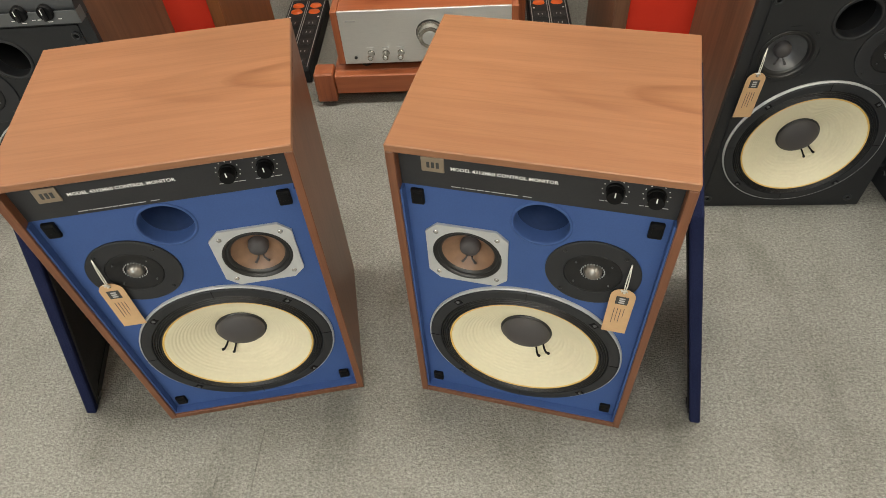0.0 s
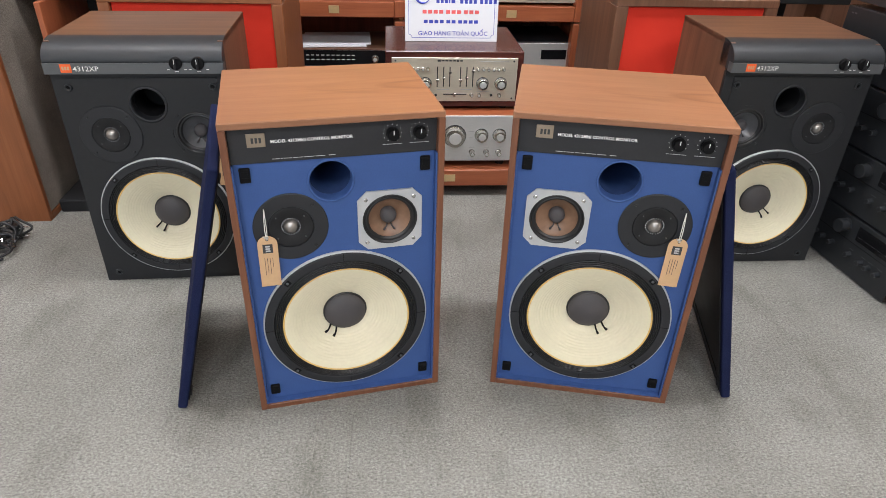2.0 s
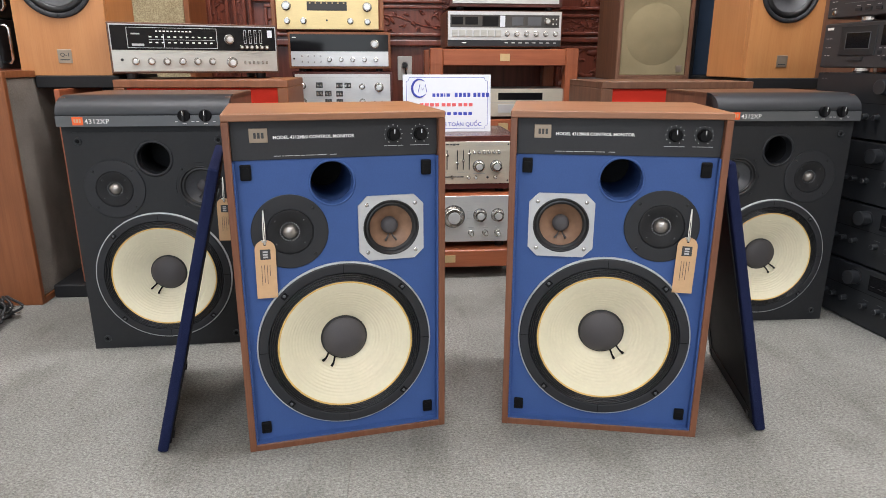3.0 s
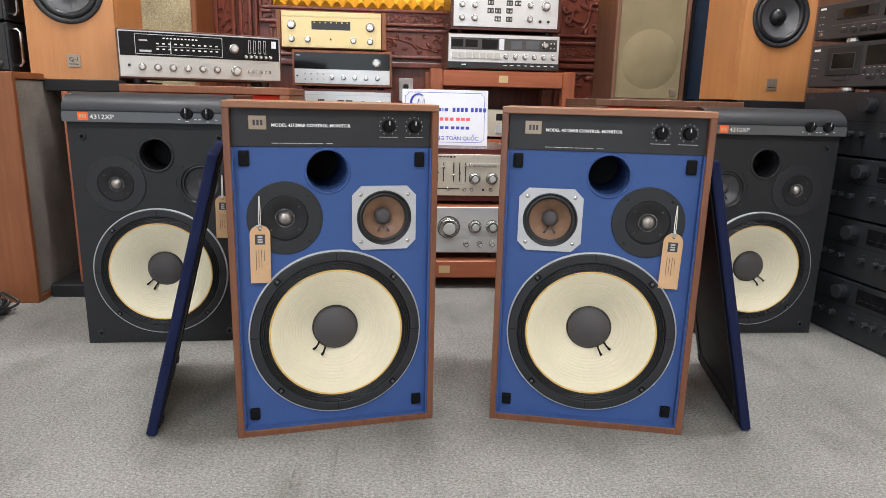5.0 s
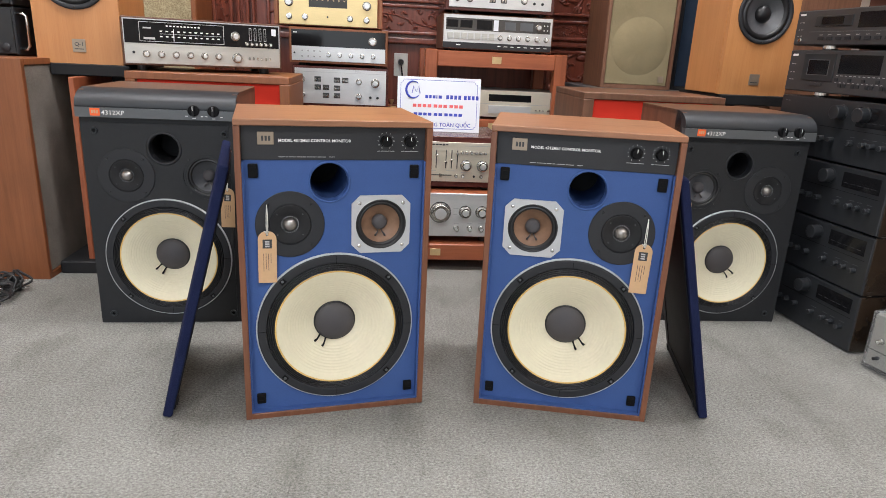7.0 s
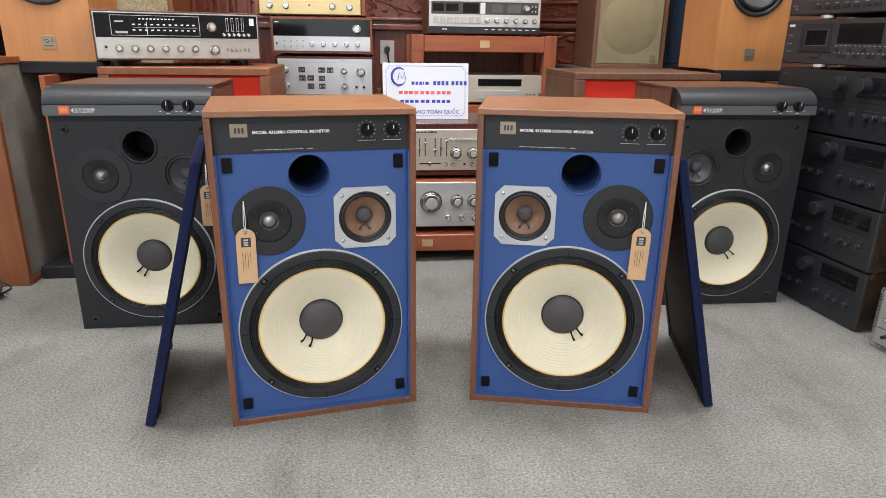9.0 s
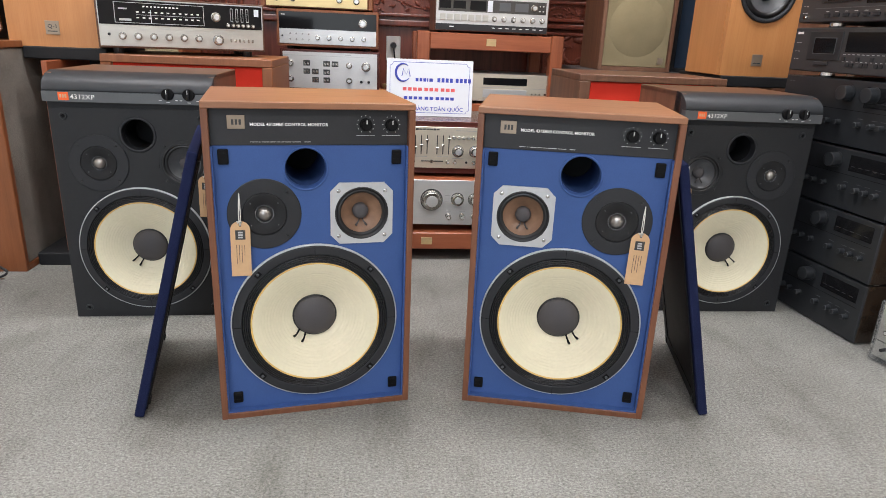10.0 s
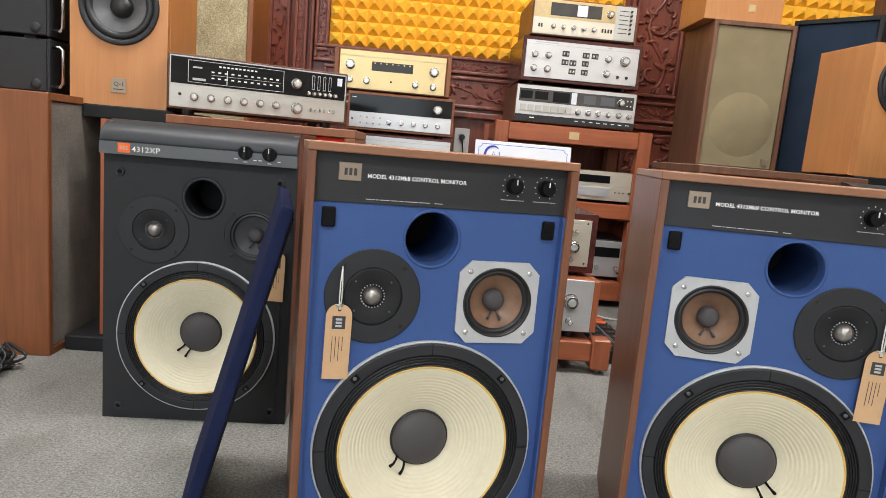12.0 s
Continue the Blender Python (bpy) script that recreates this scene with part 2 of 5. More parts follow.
col = mixed(nt, col, ramp(nt, worn, [(0.34, (0.8, 0.8, 0.785)), (0.47, (1, 1, 1))]), 0.9, "MULTIPLY")
nt.links.new(col, b.inputs["Base Color"])
bump(nt, b, mixed(nt, loops.outputs[0], fleck, 0.5), 0.9, 0.003)

m, nt, b = mat("panel_diffuser", 0.5)
GLOW = m
b.inputs["Base Color"].default_value = (0.9, 0.9, 0.9, 1)
b.inputs["Emission Color"].default_value = (1.0, 0.95, 0.88, 1)
b.inputs["Emission Strength"].default_value = 6.0

m, nt, b = mat("clear_plastic_wrap", 0.15)
WRAP = m
b.inputs["Base Color"].default_value = (0.85, 0.87, 0.9, 1)
b.inputs["Transmission Weight"].default_value = 0.85
b.inputs["Alpha"].default_value = 0.5
bump(nt, b, noise_tex(nt, coords(nt), 30.0), 0.6, 0.01)


# ---------------------------------------------------------------- mesh helpers
def thing(name, m, label, category, group="", kind=""):
    ob = new(name)
    ob.matrix_world = m
    ob.empty_display_size = 0.05
    return tagged(ob, label, category, group, kind)


def part(name, bm, material, parent=None, label="", smooth=False):
    me = bpy.data.meshes.new(name)
    if smooth:
        for f in bm.faces:
            f.smooth = True
    bm.to_mesh(me)
    bm.free()
    for mm in material if isinstance(material, (list, tuple)) else (material,):
        me.materials.append(mm)
    ob = new(name, me)
    ob.parent = parent
    return tagged(ob, label) if label else ob


def box(x0, x1, y0, y1, z0, z1, bevel=0.0015, segs=1):
    bm = bmesh.new()
    bmesh.ops.create_cube(bm, size=1)
    for v in bm.verts:
        v.co = Vector((x0 if v.co.x < 0 else x1, y0 if v.co.y < 0 else y1, z0 if v.co.z < 0 else z1))
    if bevel:
        bmesh.ops.bevel(bm, geom=list(bm.edges), offset=bevel, segments=segs, profile=0.5, affect="EDGES")
    return bm


def join(*bms):
    """One bmesh out of several."""
    out = bms[0]
    for other in bms[1:]:
        me = bpy.data.meshes.new("temp")
        other.to_mesh(me)
        out.from_mesh(me)
        other.free()
        bpy.data.meshes.remove(me)
    return out


def moved(bm, m):
    bmesh.ops.transform(bm, matrix=m, verts=bm.verts)
    return bm


def lathe(profile, cx=0.0, cz=0.0, n=64, y=0.0):
    """Turn (radius, depth) pairs round an axis along y through (cx, cz)."""
    bm = bmesh.new()
    rings = []
    for r, d in profile:
        if r < 1e-6:
            rings.append([bm.verts.new((cx, y + d, cz))])
        else:
            rings.append([bm.verts.new((cx + r * math.cos(a), y + d, cz + r * math.sin(a))) for a in (math.tau * i / n for i in range(n))])
    for a, b in zip(rings, rings[1:]):
        for i in range(n):
            j = (i + 1) % n
            if len(a) == 1 and len(b) == 1:
                continue
            if len(a) == 1:
                bm.faces.new((a[0], b[j], b[i]))
            elif len(b) == 1:
                bm.faces.new((a[i], a[j], b[0]))
            else:
                bm.faces.new((a[i], a[j], b[j], b[i]))
    bmesh.ops.recalc_face_normals(bm, faces=bm.faces)
    return bm


def plate(outline, holes, y0, y1):
    """A flat plate in the xz plane with holes: outline and holes are lists of (x, z)."""
    bm = bmesh.new()
    edges = []
    for loop in (outline, *holes):
        vs = [bm.verts.new((x, y0, z)) for x, z in loop]
        edges += [bm.edges.new((vs[i], vs[(i + 1) % len(vs)])) for i in range(len(vs))]
    bmesh.ops.triangle_fill(bm, use_beauty=True, use_dissolve=False, edges=edges, normal=(0, -1, 0))
    got = bmesh.ops.extrude_face_region(bm, geom=list(bm.faces))
    for g in got["geom"]:
        if isinstance(g, bmesh.types.BMVert):
            g.co.y = y1
    bmesh.ops.recalc_face_normals(bm, faces=bm.faces)
    return bm


def circle(cx, cz, r, n=64):
    return [(cx + r * math.cos(math.tau * i / n), cz + r * math.sin(math.tau * i / n)) for i in range(n)]


def rect(x0, x1, z0, z1):
    return [(x0, z0), (x1, z0), (x1, z1), (x0, z1)]


def octagon(cx, cz, h, c):
    return [(cx - h + c, cz - h), (cx + h - c, cz - h), (cx + h, cz - h + c), (cx + h, cz + h - c), (cx + h - c, cz + h), (cx - h + c, cz + h), (cx - h, cz + h - c), (cx - h, cz - h + c)]


def extruded(profile, x0, x1, bevel=0.0):
    """A (y, z) profile drawn out along x."""
    bm = bmesh.new()
    a = [bm.verts.new((x0, y, z)) for y, z in profile]
    c = [bm.verts.new((x1, y, z)) for y, z in profile]
    bm.faces.new(a)
    bm.faces.new(c[::-1])
    for i in range(len(a)):
        j = (i + 1) % len(a)
        bm.faces.new((a[i], c[i], c[j], a[j]))
    bmesh.ops.recalc_face_normals(bm, faces=bm.faces)
    if bevel:
        bmesh.ops.bevel(bm, geom=list(bm.edges), offset=bevel, segments=2, profile=0.5, affect="EDGES")
    return bm


def tube(points, r, n=8):
    """A round tube along points."""
    bm = bmesh.new()
    pts = [Vector(p) for p in points]
    rings = []
    up = Vector((0.13, 0.21, 0.97)).normalized()
    for i, p in enumerate(pts):
        d = (pts[min(i + 1, len(pts) - 1)] - pts[max(i - 1, 0)]).normalized()
        s = d.cross(up)
        s = s.normalized() if s.length > 1e-4 else d.orthogonal().normalized()
        t = s.cross(d).normalized()
        rr = r[i] if isinstance(r, (list, tuple)) else r
        rings.append([bm.verts.new(p + rr * (math.cos(math.tau * k / n) * s + math.sin(math.tau * k / n) * t)) for k in range(n)])
    for a, b in zip(rings, rings[1:]):
        for k in range(n):
            bm.faces.new((a[k], a[(k + 1) % n], b[(k + 1) % n], b[k]))
    bm.faces.new(rings[0][::-1])
    bm.faces.new(rings[-1])
    bmesh.ops.recalc_face_normals(bm, faces=bm.faces)
    return bm


def lettering(text, width, height, x, y, z, material, parent, thick=0.0003, align="LEFT", bold=0.0, name="lettering"):
    """Built-in font, fitted to a width and a cap height, standing in the xz plane and facing -y."""
    cu = bpy.data.curves.new("temp_text", "FONT")
    cu.body, cu.size, cu.extrude, cu.resolution_u, cu.offset = text, 1.0, 0.0, 2, bold
    tmp = new("temp_text", cu)
    bpy.context.view_layer.update()
    me = bpy.data.meshes.new_from_object(tmp.evaluated_get(bpy.context.evaluated_depsgraph_get()))
    bpy.data.objects.remove(tmp)
    xs = [v.co.x for v in me.vertices]
    ys = [v.co.y for v in me.vertices]
    x0, sx = min(xs), width / (max(xs) - min(xs))
    sz = height / 0.73
    for v in me.vertices:
        v.co = Vector((x + (v.co.x - x0) * sx, y, z + v.co.y * sz))
    me.name = name
    me.materials.append(material)
    ob = new(name, me)
    ob.parent = parent
    return ob


def bars(rows, y, material, parent, name="print_bar", thick=0.0004):
    """Small raised bars (x0, x1, z0, z1) that stand for writing."""
    for x0, x1, z0, z1 in rows:
        part(name, box(x0, x1, y - thick, y + 0.0004, z0, z1, 0), material, parent)


def screw(x, y, z, r, material, parent, name="screw"):
    part(name, lathe([(0, -0.0016), (r * 0.7, -0.0015), (r, -0.0008), (r, 0.0005)], x, z, 12, y), material, parent, smooth=True)


def knob(x, y, z, r, parent, material=None, depth=0.016, mark=None, name="knob"):
    prof = [(0, -depth), (r * 0.80, -depth), (r * 0.86, -depth + 0.001), (r * 0.9, -0.004), (r, -0.0035), (r, 0.0006)]
    ob = part(name, lathe(prof, x, z, 28, y), material or KNOB, parent)
    if not material:
        # dark ring at the base stands in for the shadow the knob throws
        part("shadow_ring", lathe([(r * 1.07, 0.0003), (r * 1.06, -0.0006), (r * 0.98, -0.0007)], x, z, 24, y), DARK_PRINT, ob)
        part("knob_cap", lathe([(0, -depth - 0.0006), (r * 0.5, -depth - 0.0006), (r * 0.56, -depth)], x, z, 20, y), SILVER_COOL, ob)
    if mark:
        part("pointer", box(x - 0.0007, x + 0.0007, y - depth - 0.0006, y - depth + 0.001, z + r * 0.2, z + r * 0.8, 0), mark, ob)
    return ob

# ---------------------------------------------------------------- the room
X0, X1, Y0, Y1, ZC = -2.1, 2.3, -2.8, 2.98, 2.8


def structure(name, bm, material, label, category):
    return tagged(part(name, bm, material), label, category, kind="structure")


structure("floor", box(X0 - 0.1, X1 + 0.1, Y0 - 0.1, Y1 + 0.1, -0.1, 0, 0), CARPET, "worn grey loop-pile carpet over the showroom floor", "floor")
structure("ceiling", box(X0 - 0.1, X1 + 0.1, Y0 - 0.1, Y1 + 0.1, ZC, ZC + 0.1, 0), CEIL, "plain white painted ceiling", "ceiling")
wall_north = structure("wall_north", box(X0 - 0.1, X1 + 0.1, Y1, Y1 + 0.12, 0, ZC, 0), CARVED, "dark red-brown hardwood wall behind the audio racks", "wall")
structure("wall_west", box(X0 - 0.12, X0, Y0, Y1, 0, ZC, 0), WALL, "plain cream painted side wall", "wall")
structure("wall_east", box(X1, X1 + 0.12, Y0, Y1, 0, ZC, 0), WALL, "plain cream painted side wall", "wall")
structure("wall_south", plate(rect(X0 - 0.1, X1 + 0.1, 0, ZC), [rect(-2.0, -0.2, 0.2, 2.4)], Y0 - 0.12, Y0), WALL, "plain cream wall with an assumed wide shop-front opening", "wall")
# bodies for the added panel lights; none of them is in view
for px, py in PANELS:
    t = thing("added_ceiling_light", pose(px, py, 0), "square white ceiling panel light, added out of view and switched on", "ceiling light", "ceiling panel lights")
    part("frame", join(box(-0.31, -0.29, -0.31, 0.31, 2.765, 2.8, 0), box(0.29, 0.31, -0.31, 0.31, 2.765, 2.8, 0), box(-0.29, 0.29, -0.31, -0.29, 2.765, 2.8, 0), box(-0.29, 0.29, 0.29, 0.31, 2.765, 2.8, 0)), PLASTIC_WHITE, t)
    part("diffuser", box(-0.288, 0.288, -0.288, 0.288, 2.775, 2.785, 0), GLOW, t)

# carpet seams: narrow strips of raised pile edge
for sx, sy0, sy1, w in ((-0.378, -0.6, 0.64, 0.004), (-0.31, -0.3, 0.62, 0.003)):
    bm = bmesh.new()
    n = 40
    rows = []
    for i in range(n + 1):
        yy = sy0 + (sy1 - sy0) * i / n
        xx = sx + 0.004 * noise.noise((sx * 9, yy * 7, 0)) + 0.02 * (yy - 0.5)
        ww = w * (0.4 + abs(noise.noise((yy * 23, sx, 3))))
        rows.append([bm.verts.new((xx - ww, yy, 0.0006)), bm.verts.new((xx, yy, 0.0022)), bm.verts.new((xx + ww, yy, 0.0006))])
    for a, c in zip(rows, rows[1:]):
        bm.faces.new((a[0], a[1], c[1], c[0]))
        bm.faces.new((a[1], a[2], c[2], c[1]))
    structure("carpet_seam", bm, CARPET, "slightly raised seam in the grey carpet", "carpet seam")


# ---- carved panelling on the back wall
def scroll(cx, cz, size, turn, flip, y=0.0, r=0.008):
    pts = []
    for i in range(26):
        a = i / 25 * 4.6
        rr = size * math.exp(-0.42 * a)
        x, z = rr * math.cos(a) * flip, rr * math.sin(a)
        ca, sa = math.cos(turn), math.sin(turn)
        pts.append((cx + x * ca - z * sa, y, cz + x * sa + z * ca))
    return tube(pts, [r * (1 - 0.55 * i / 25) for i in range(26)], 6)


def leaf(cx, cz, l, w, turn, y=0.0):
    bm = bmesh.new()
    bmesh.ops.create_uvsphere(bm, u_segments=8, v_segments=6, radius=1)
    return moved(bm, Matrix.Translation((cx, y, cz)) @ Matrix.Rotation(-turn, 4, "Y") @ Matrix.Diagonal((l, 0.009, w, 1)))


def carved_band(name, x0, x1, z0, z1, vertical, label, step=0.13):
    """A sunk band with raised borders and a running scroll of tendrils and leaves."""
    t = thing(name, pose(0, Y1, 0), label, "carved panel", "carved wall panels")
    part("back_board", box(x0, x1, -0.02, -0.002, z0, z1, 0.002), CARVED, t)
    e = 0.016
    for q in ((x0, x1, z0, z0 + e), (x0, x1, z1 - e, z1), (x0, x0 + e, z0 + e, z1 - e), (x1 - e, x1, z0 + e, z1 - e)):
        part("border", box(q[0], q[1], -0.036, -0.018, q[2], q[3], 0.005, 2), CARVED, t)
    length, width = ((z1 - z0) if vertical else (x1 - x0)) - 2 * e, ((x1 - x0) if vertical else (z1 - z0)) - 2 * e
    n = max(1, round(length / step))
    bms = []
    rnd = random.Random(round(100 * x0 + 37 * z0))
    stem = []
    for i in range(n * 8 + 1):
        f = i / (n * 8)
        off = 0.24 * width * math.sin(f * n * math.pi)
        stem.append(((x0 + x1) / 2 + off, -0.022, z0 + e + f * length) if vertical else (x0 + e + f * length, -0.022, (z0 + z1) / 2 + off))
    part("stem", tube(stem, 0.045 * min(width, 0.2), 6), CARVED, t, smooth=True)
    for i in range(n):
        s = e + (i + 0.5) * length / n
        side = -1 if i % 2 else 1
        for k in range(8):
            off = (-0.10, 0.30, -0.34, 0.22, -0.26, 0.36, -0.38, 0.05)[k] * side * width
            al = s + (0.0, 0.12, -0.2, 0.38, 0.34, -0.3, 0.08, -0.4)[k] * length / n
            px, pz = ((x0 + x1) / 2 + off, z0 + al) if vertical else (x0 + al, (z0 + z1) / 2 + off)
            size = width * (0.26, 0.17, 0.14, 0.15, 0.12, 0.11, 0.1, 0.13)[k]
            bms.append(scroll(px, pz, size, rnd.uniform(0, 6.28), side if k % 2 else -side, -0.024, 0.055 * min(width, 0.2)))
            bms.append(leaf(px + size * 0.9 * side, pz + size * rnd.uniform(-0.8, 0.8), size * 0.75, size * 0.27, rnd.uniform(-1.5, 1.5), -0.023))
    for k, q in enumerate(bms):
        part("leaf" if k % 2 else "scroll", q, CARVED, t, smooth=True)
    return t


# frame round the foam: three upright bands beside it, and two bands beneath it
carved_band("carved_panel", -1.06, -0.965, 0.35, 2.2, True, "upright carved hardwood band of scrolling leaves", 0.16)
carved_band("carved_panel", -0.945, -0.885, 0.35, 2.2, True, "narrow upright carved hardwood band of small leaves", 0.09)
carved_band("carved_panel", -0.85, -0.785, 1.0, 2.2, True, "narrow upright carved hardwood edge beside yellow foam", 0.06)
carved_band("carved_panel", -0.85, 0.60, 0.955, 1.035, False, "level carved hardwood edge beneath yellow foam", 0.06)
carved_band("carved_panel", -0.80, 0.60, 0.80, 0.945, False, "level carved hardwood band of scrolling tendrils", 0.22)
carved_band("carved_panel", 0.64, 0.875, 0.93, 2.2, True, "wide upright carved hardwood panel of curling tendrils", 0.2)
carved_band("carved_panel", 0.895, 0.985, 0.93, 2.2, True, "narrow upright carved hardwood band with small flowers", 0.07)
carved_band("carved_panel", 0.64, 0.985, 0.81, 0.91, False, "short level carved hardwood band of small leaves", 0.1)
carved_band("carved_panel", 0.64, 0.985, 0.32, 0.76, True, "lower carved hardwood panel behind the rack", 0.15)
carved_band("carved_panel", 0.12, 0.60, 0.05, 0.40, False, "lower carved hardwood panel behind the rack", 0.14)
for q in ((-0.87, -0.855, 0.3, 2.2), (-0.88, 0.62, 0.755, 0.785), (0.61, 0.632, 0.3, 2.2), (0.62, 1.0, 0.775, 0.80)):
    structure("trim", box(q[0], q[1], Y1 - 0.045, Y1 - 0.001, q[2], q[3], 0.006, 2), CARVED, "dark hardwood moulding on the wall", "trim")


def foam_panel(x0, x1, z0, z1, pitch=0.057, depth=0.034):
    bm = bmesh.new()
    nx, nz = round((x1 - x0) / pitch), round((z1 - z0) / pitch)
    g = [[bm.verts.new((x0 + i * pitch, 0, z0 + k * pitch)) for k in range(nz + 1)] for i in range(nx + 1)]
    for i in range(nx):
        for k in range(nz):
            q = [g[i][k], g[i + 1][k], g[i + 1][k + 1], g[i][k + 1]]
            c = Vector((x0 + (i + 0.5) * pitch + random.uniform(-0.003, 0.003), -depth + random.uniform(-0.003, 0.003), z0 + (k + 0.5) * pitch + random.uniform(-0.003, 0.003)))
            tip = [bm.verts.new(c + Vector((dx * 0.006, 0, dz * 0.006))) for dx, dz in ((-1, -1), (1, -1), (1, 1), (-1, 1))]
            for j in range(4):
                bm.faces.new((q[j], q[(j + 1) % 4], tip[(j + 1) % 4], tip[j]))
            bm.faces.new(tip)
    bmesh.ops.recalc_face_normals(bm, faces=bm.faces)
    t = thing("acoustic_foam", pose(0, Y1 - 0.012, 0), "yellow pyramid acoustic foam fixed to the wall", "acoustic foam", "foam panels")
    part("backing", box(x0, x1, 0.001, 0.011, z0, z1, 0), FOAM, t)
    tagged(part("pyramid_sheet", bm, FOAM, t), kind="stuff")


foam_panel(-0.784, 0.584, 1.036, 2.233)
foam_panel(1.0, 2.15, 0.96, 2.26)

t = thing("wall_outlet", pose(-0.128, Y1, 0.649), "white double wall outlet with a black plug in it", "outlet")
part("plate", box(-0.036, 0.036, -0.012, -0.001, -0.058, 0.058, 0.004, 2), PLASTIC_WHITE, t)
part("plug", lathe([(0, -0.04), (0.012, -0.04), (0.015, -0.02), (0.016, -0.012)], 0.0, 0.015, 16), RUBBER, t, "black plug")
part("cord", tube([(0.0, -0.038, 0.01), (0.004, -0.04, -0.02), (0.012, -0.03, -0.08), (0.004, -0.02, -0.2), (-0.01, -0.02, -0.4), (0.0, -0.02, -0.64)], 0.0035), CABLE, t)


# ---------------------------------------------------------------- drivers
def woofer(parent, cx, cz, y, side, ring=0.156, cone=CONE):
    """Twelve-inch paper-cone woofer; side: where the two lead-out wires lie."""
    w = part("woofer", lathe([(ring - 0.003, 0.0004), (ring - 0.003, -0.0060), (ring - 0.005, -0.0075), (ring - 0.0185, -0.0075), (ring - 0.0195, -0.0068), (ring - 0.0205, -0.0035)], cx, cz, 128, y), PLASTIC, parent)
    part("trim_ring", lathe([(ring, 0.0006), (ring, -0.0034), (ring - 0.0012, -0.0052), (ring - 0.0028, -0.0052), (ring - 0.0032, -0.002)], cx, cz, 96, y), FRAME_SILVER, w, "thin silver trim ring", True)
    # pleated surround: four sharp rolls between the gasket and the cone
    prof = []
    r0, r1 = ring - 0.0205, 0.1205
    for i in range(73):
        f = i / 72
        prof.append((r0 + (r1 - r0) * f, -0.0035 - 0.0028 * f - 0.0026 * abs(math.sin(f * math.pi * 4)) ** 0.8))
    part("surround", lathe(prof, cx, cz, 96, y), RUBBER, w, "black pleated surround", True)
    part("cone_edge", lathe([(0.1208, -0.0066), (0.1192, -0.0078), (0.1172, -0.0062)], cx, cz, 96, y), CONE_RIM, w, "yellowed glued rim", True)
    prof = []
    for i in range(193):
        f = i / 192
        r = 0.1176 + (0.0385 - 0.1176) * f
        d = -0.0064 + 0.040 * (f ** 1.1)
        if 0.06 < f < 0.9:
            d += 0.00029 * math.sin((0.1176 - r) / 0.0054 * math.tau) * min(1, (f - 0.06) * 5, (0.9 - f) * 8)
        prof.append((r, d))
    part("cone", lathe(prof, cx, cz, 96, y), cone, w, "cream ribbed paper cone", True)
    part("dust_cap", lathe([(0.0402, 0.0310), (0.0398, 0.0272), (0.036, 0.0225), (0.026, 0.0175), (0.013, 0.0146), (0, 0.0138)], cx, cz, 48, y), DUSTCAP, w, "charcoal domed dust cap", True)
    part("cap_bead", lathe([(0.0428, 0.0315), (0.0414, 0.0280), (0.0398, 0.0276), (0.0385, 0.0305)], cx, cz, 48, y), RUBBER, w, "dark glue bead", True)
    for a in (math.radians(270 + side * 28), math.radians(270 + side * 48)):
        ux, uz = math.cos(a), math.sin(a)
        p0, p1, p2 = 0.041, 0.050, 0.0565
        part("lead_wire", tube([(cx + ux * p0, y + 0.028, cz + uz * p0), (cx + ux * (p0 + 0.004), y + 0.021, cz + uz * (p0 + 0.004)), (cx + ux * p1, y + 0.017, cz + uz * p1), (cx + ux * p2, y + 0.018, cz + uz * p2)], [0.0017, 0.0017, 0.0019, 0.0027], 8), JET, w, "black lead wire", True)
    for k in range(4):
        a = math.radians(45 + 90 * k)
        ux, uz = math.cos(a), math.sin(a)
        # gasket notch with its screw
        nt_ = moved(box(-0.0045, 0.0045, -0.0006, 0.0006, -0.006, 0.006, 0), pose(cx + (ring - 0.011) * ux, y - 0.0075, cz + (ring - 0.011) * uz, 0, -math.degrees(a), 0))
        notch = part("gasket_notch", nt_, JET, w)
        screw(cx + (ring - 0.010) * ux, y - 0.0082, cz + (ring - 0.010) * uz, 0.0028, STRIP_GREY, notch)
    for k in range(4):
        a = math.radians(90 * k)
        part("gasket_joint", moved(box(-0.0085, 0.0085, -0.0004, 0.0004, -0.0005, 0.0005, 0), pose(cx + (ring - 0.0115) * math.cos(a), y - 0.0076, cz + (ring - 0.0115) * math.sin(a), 0, -math.degrees(a), 0)), JET, w)
    return w


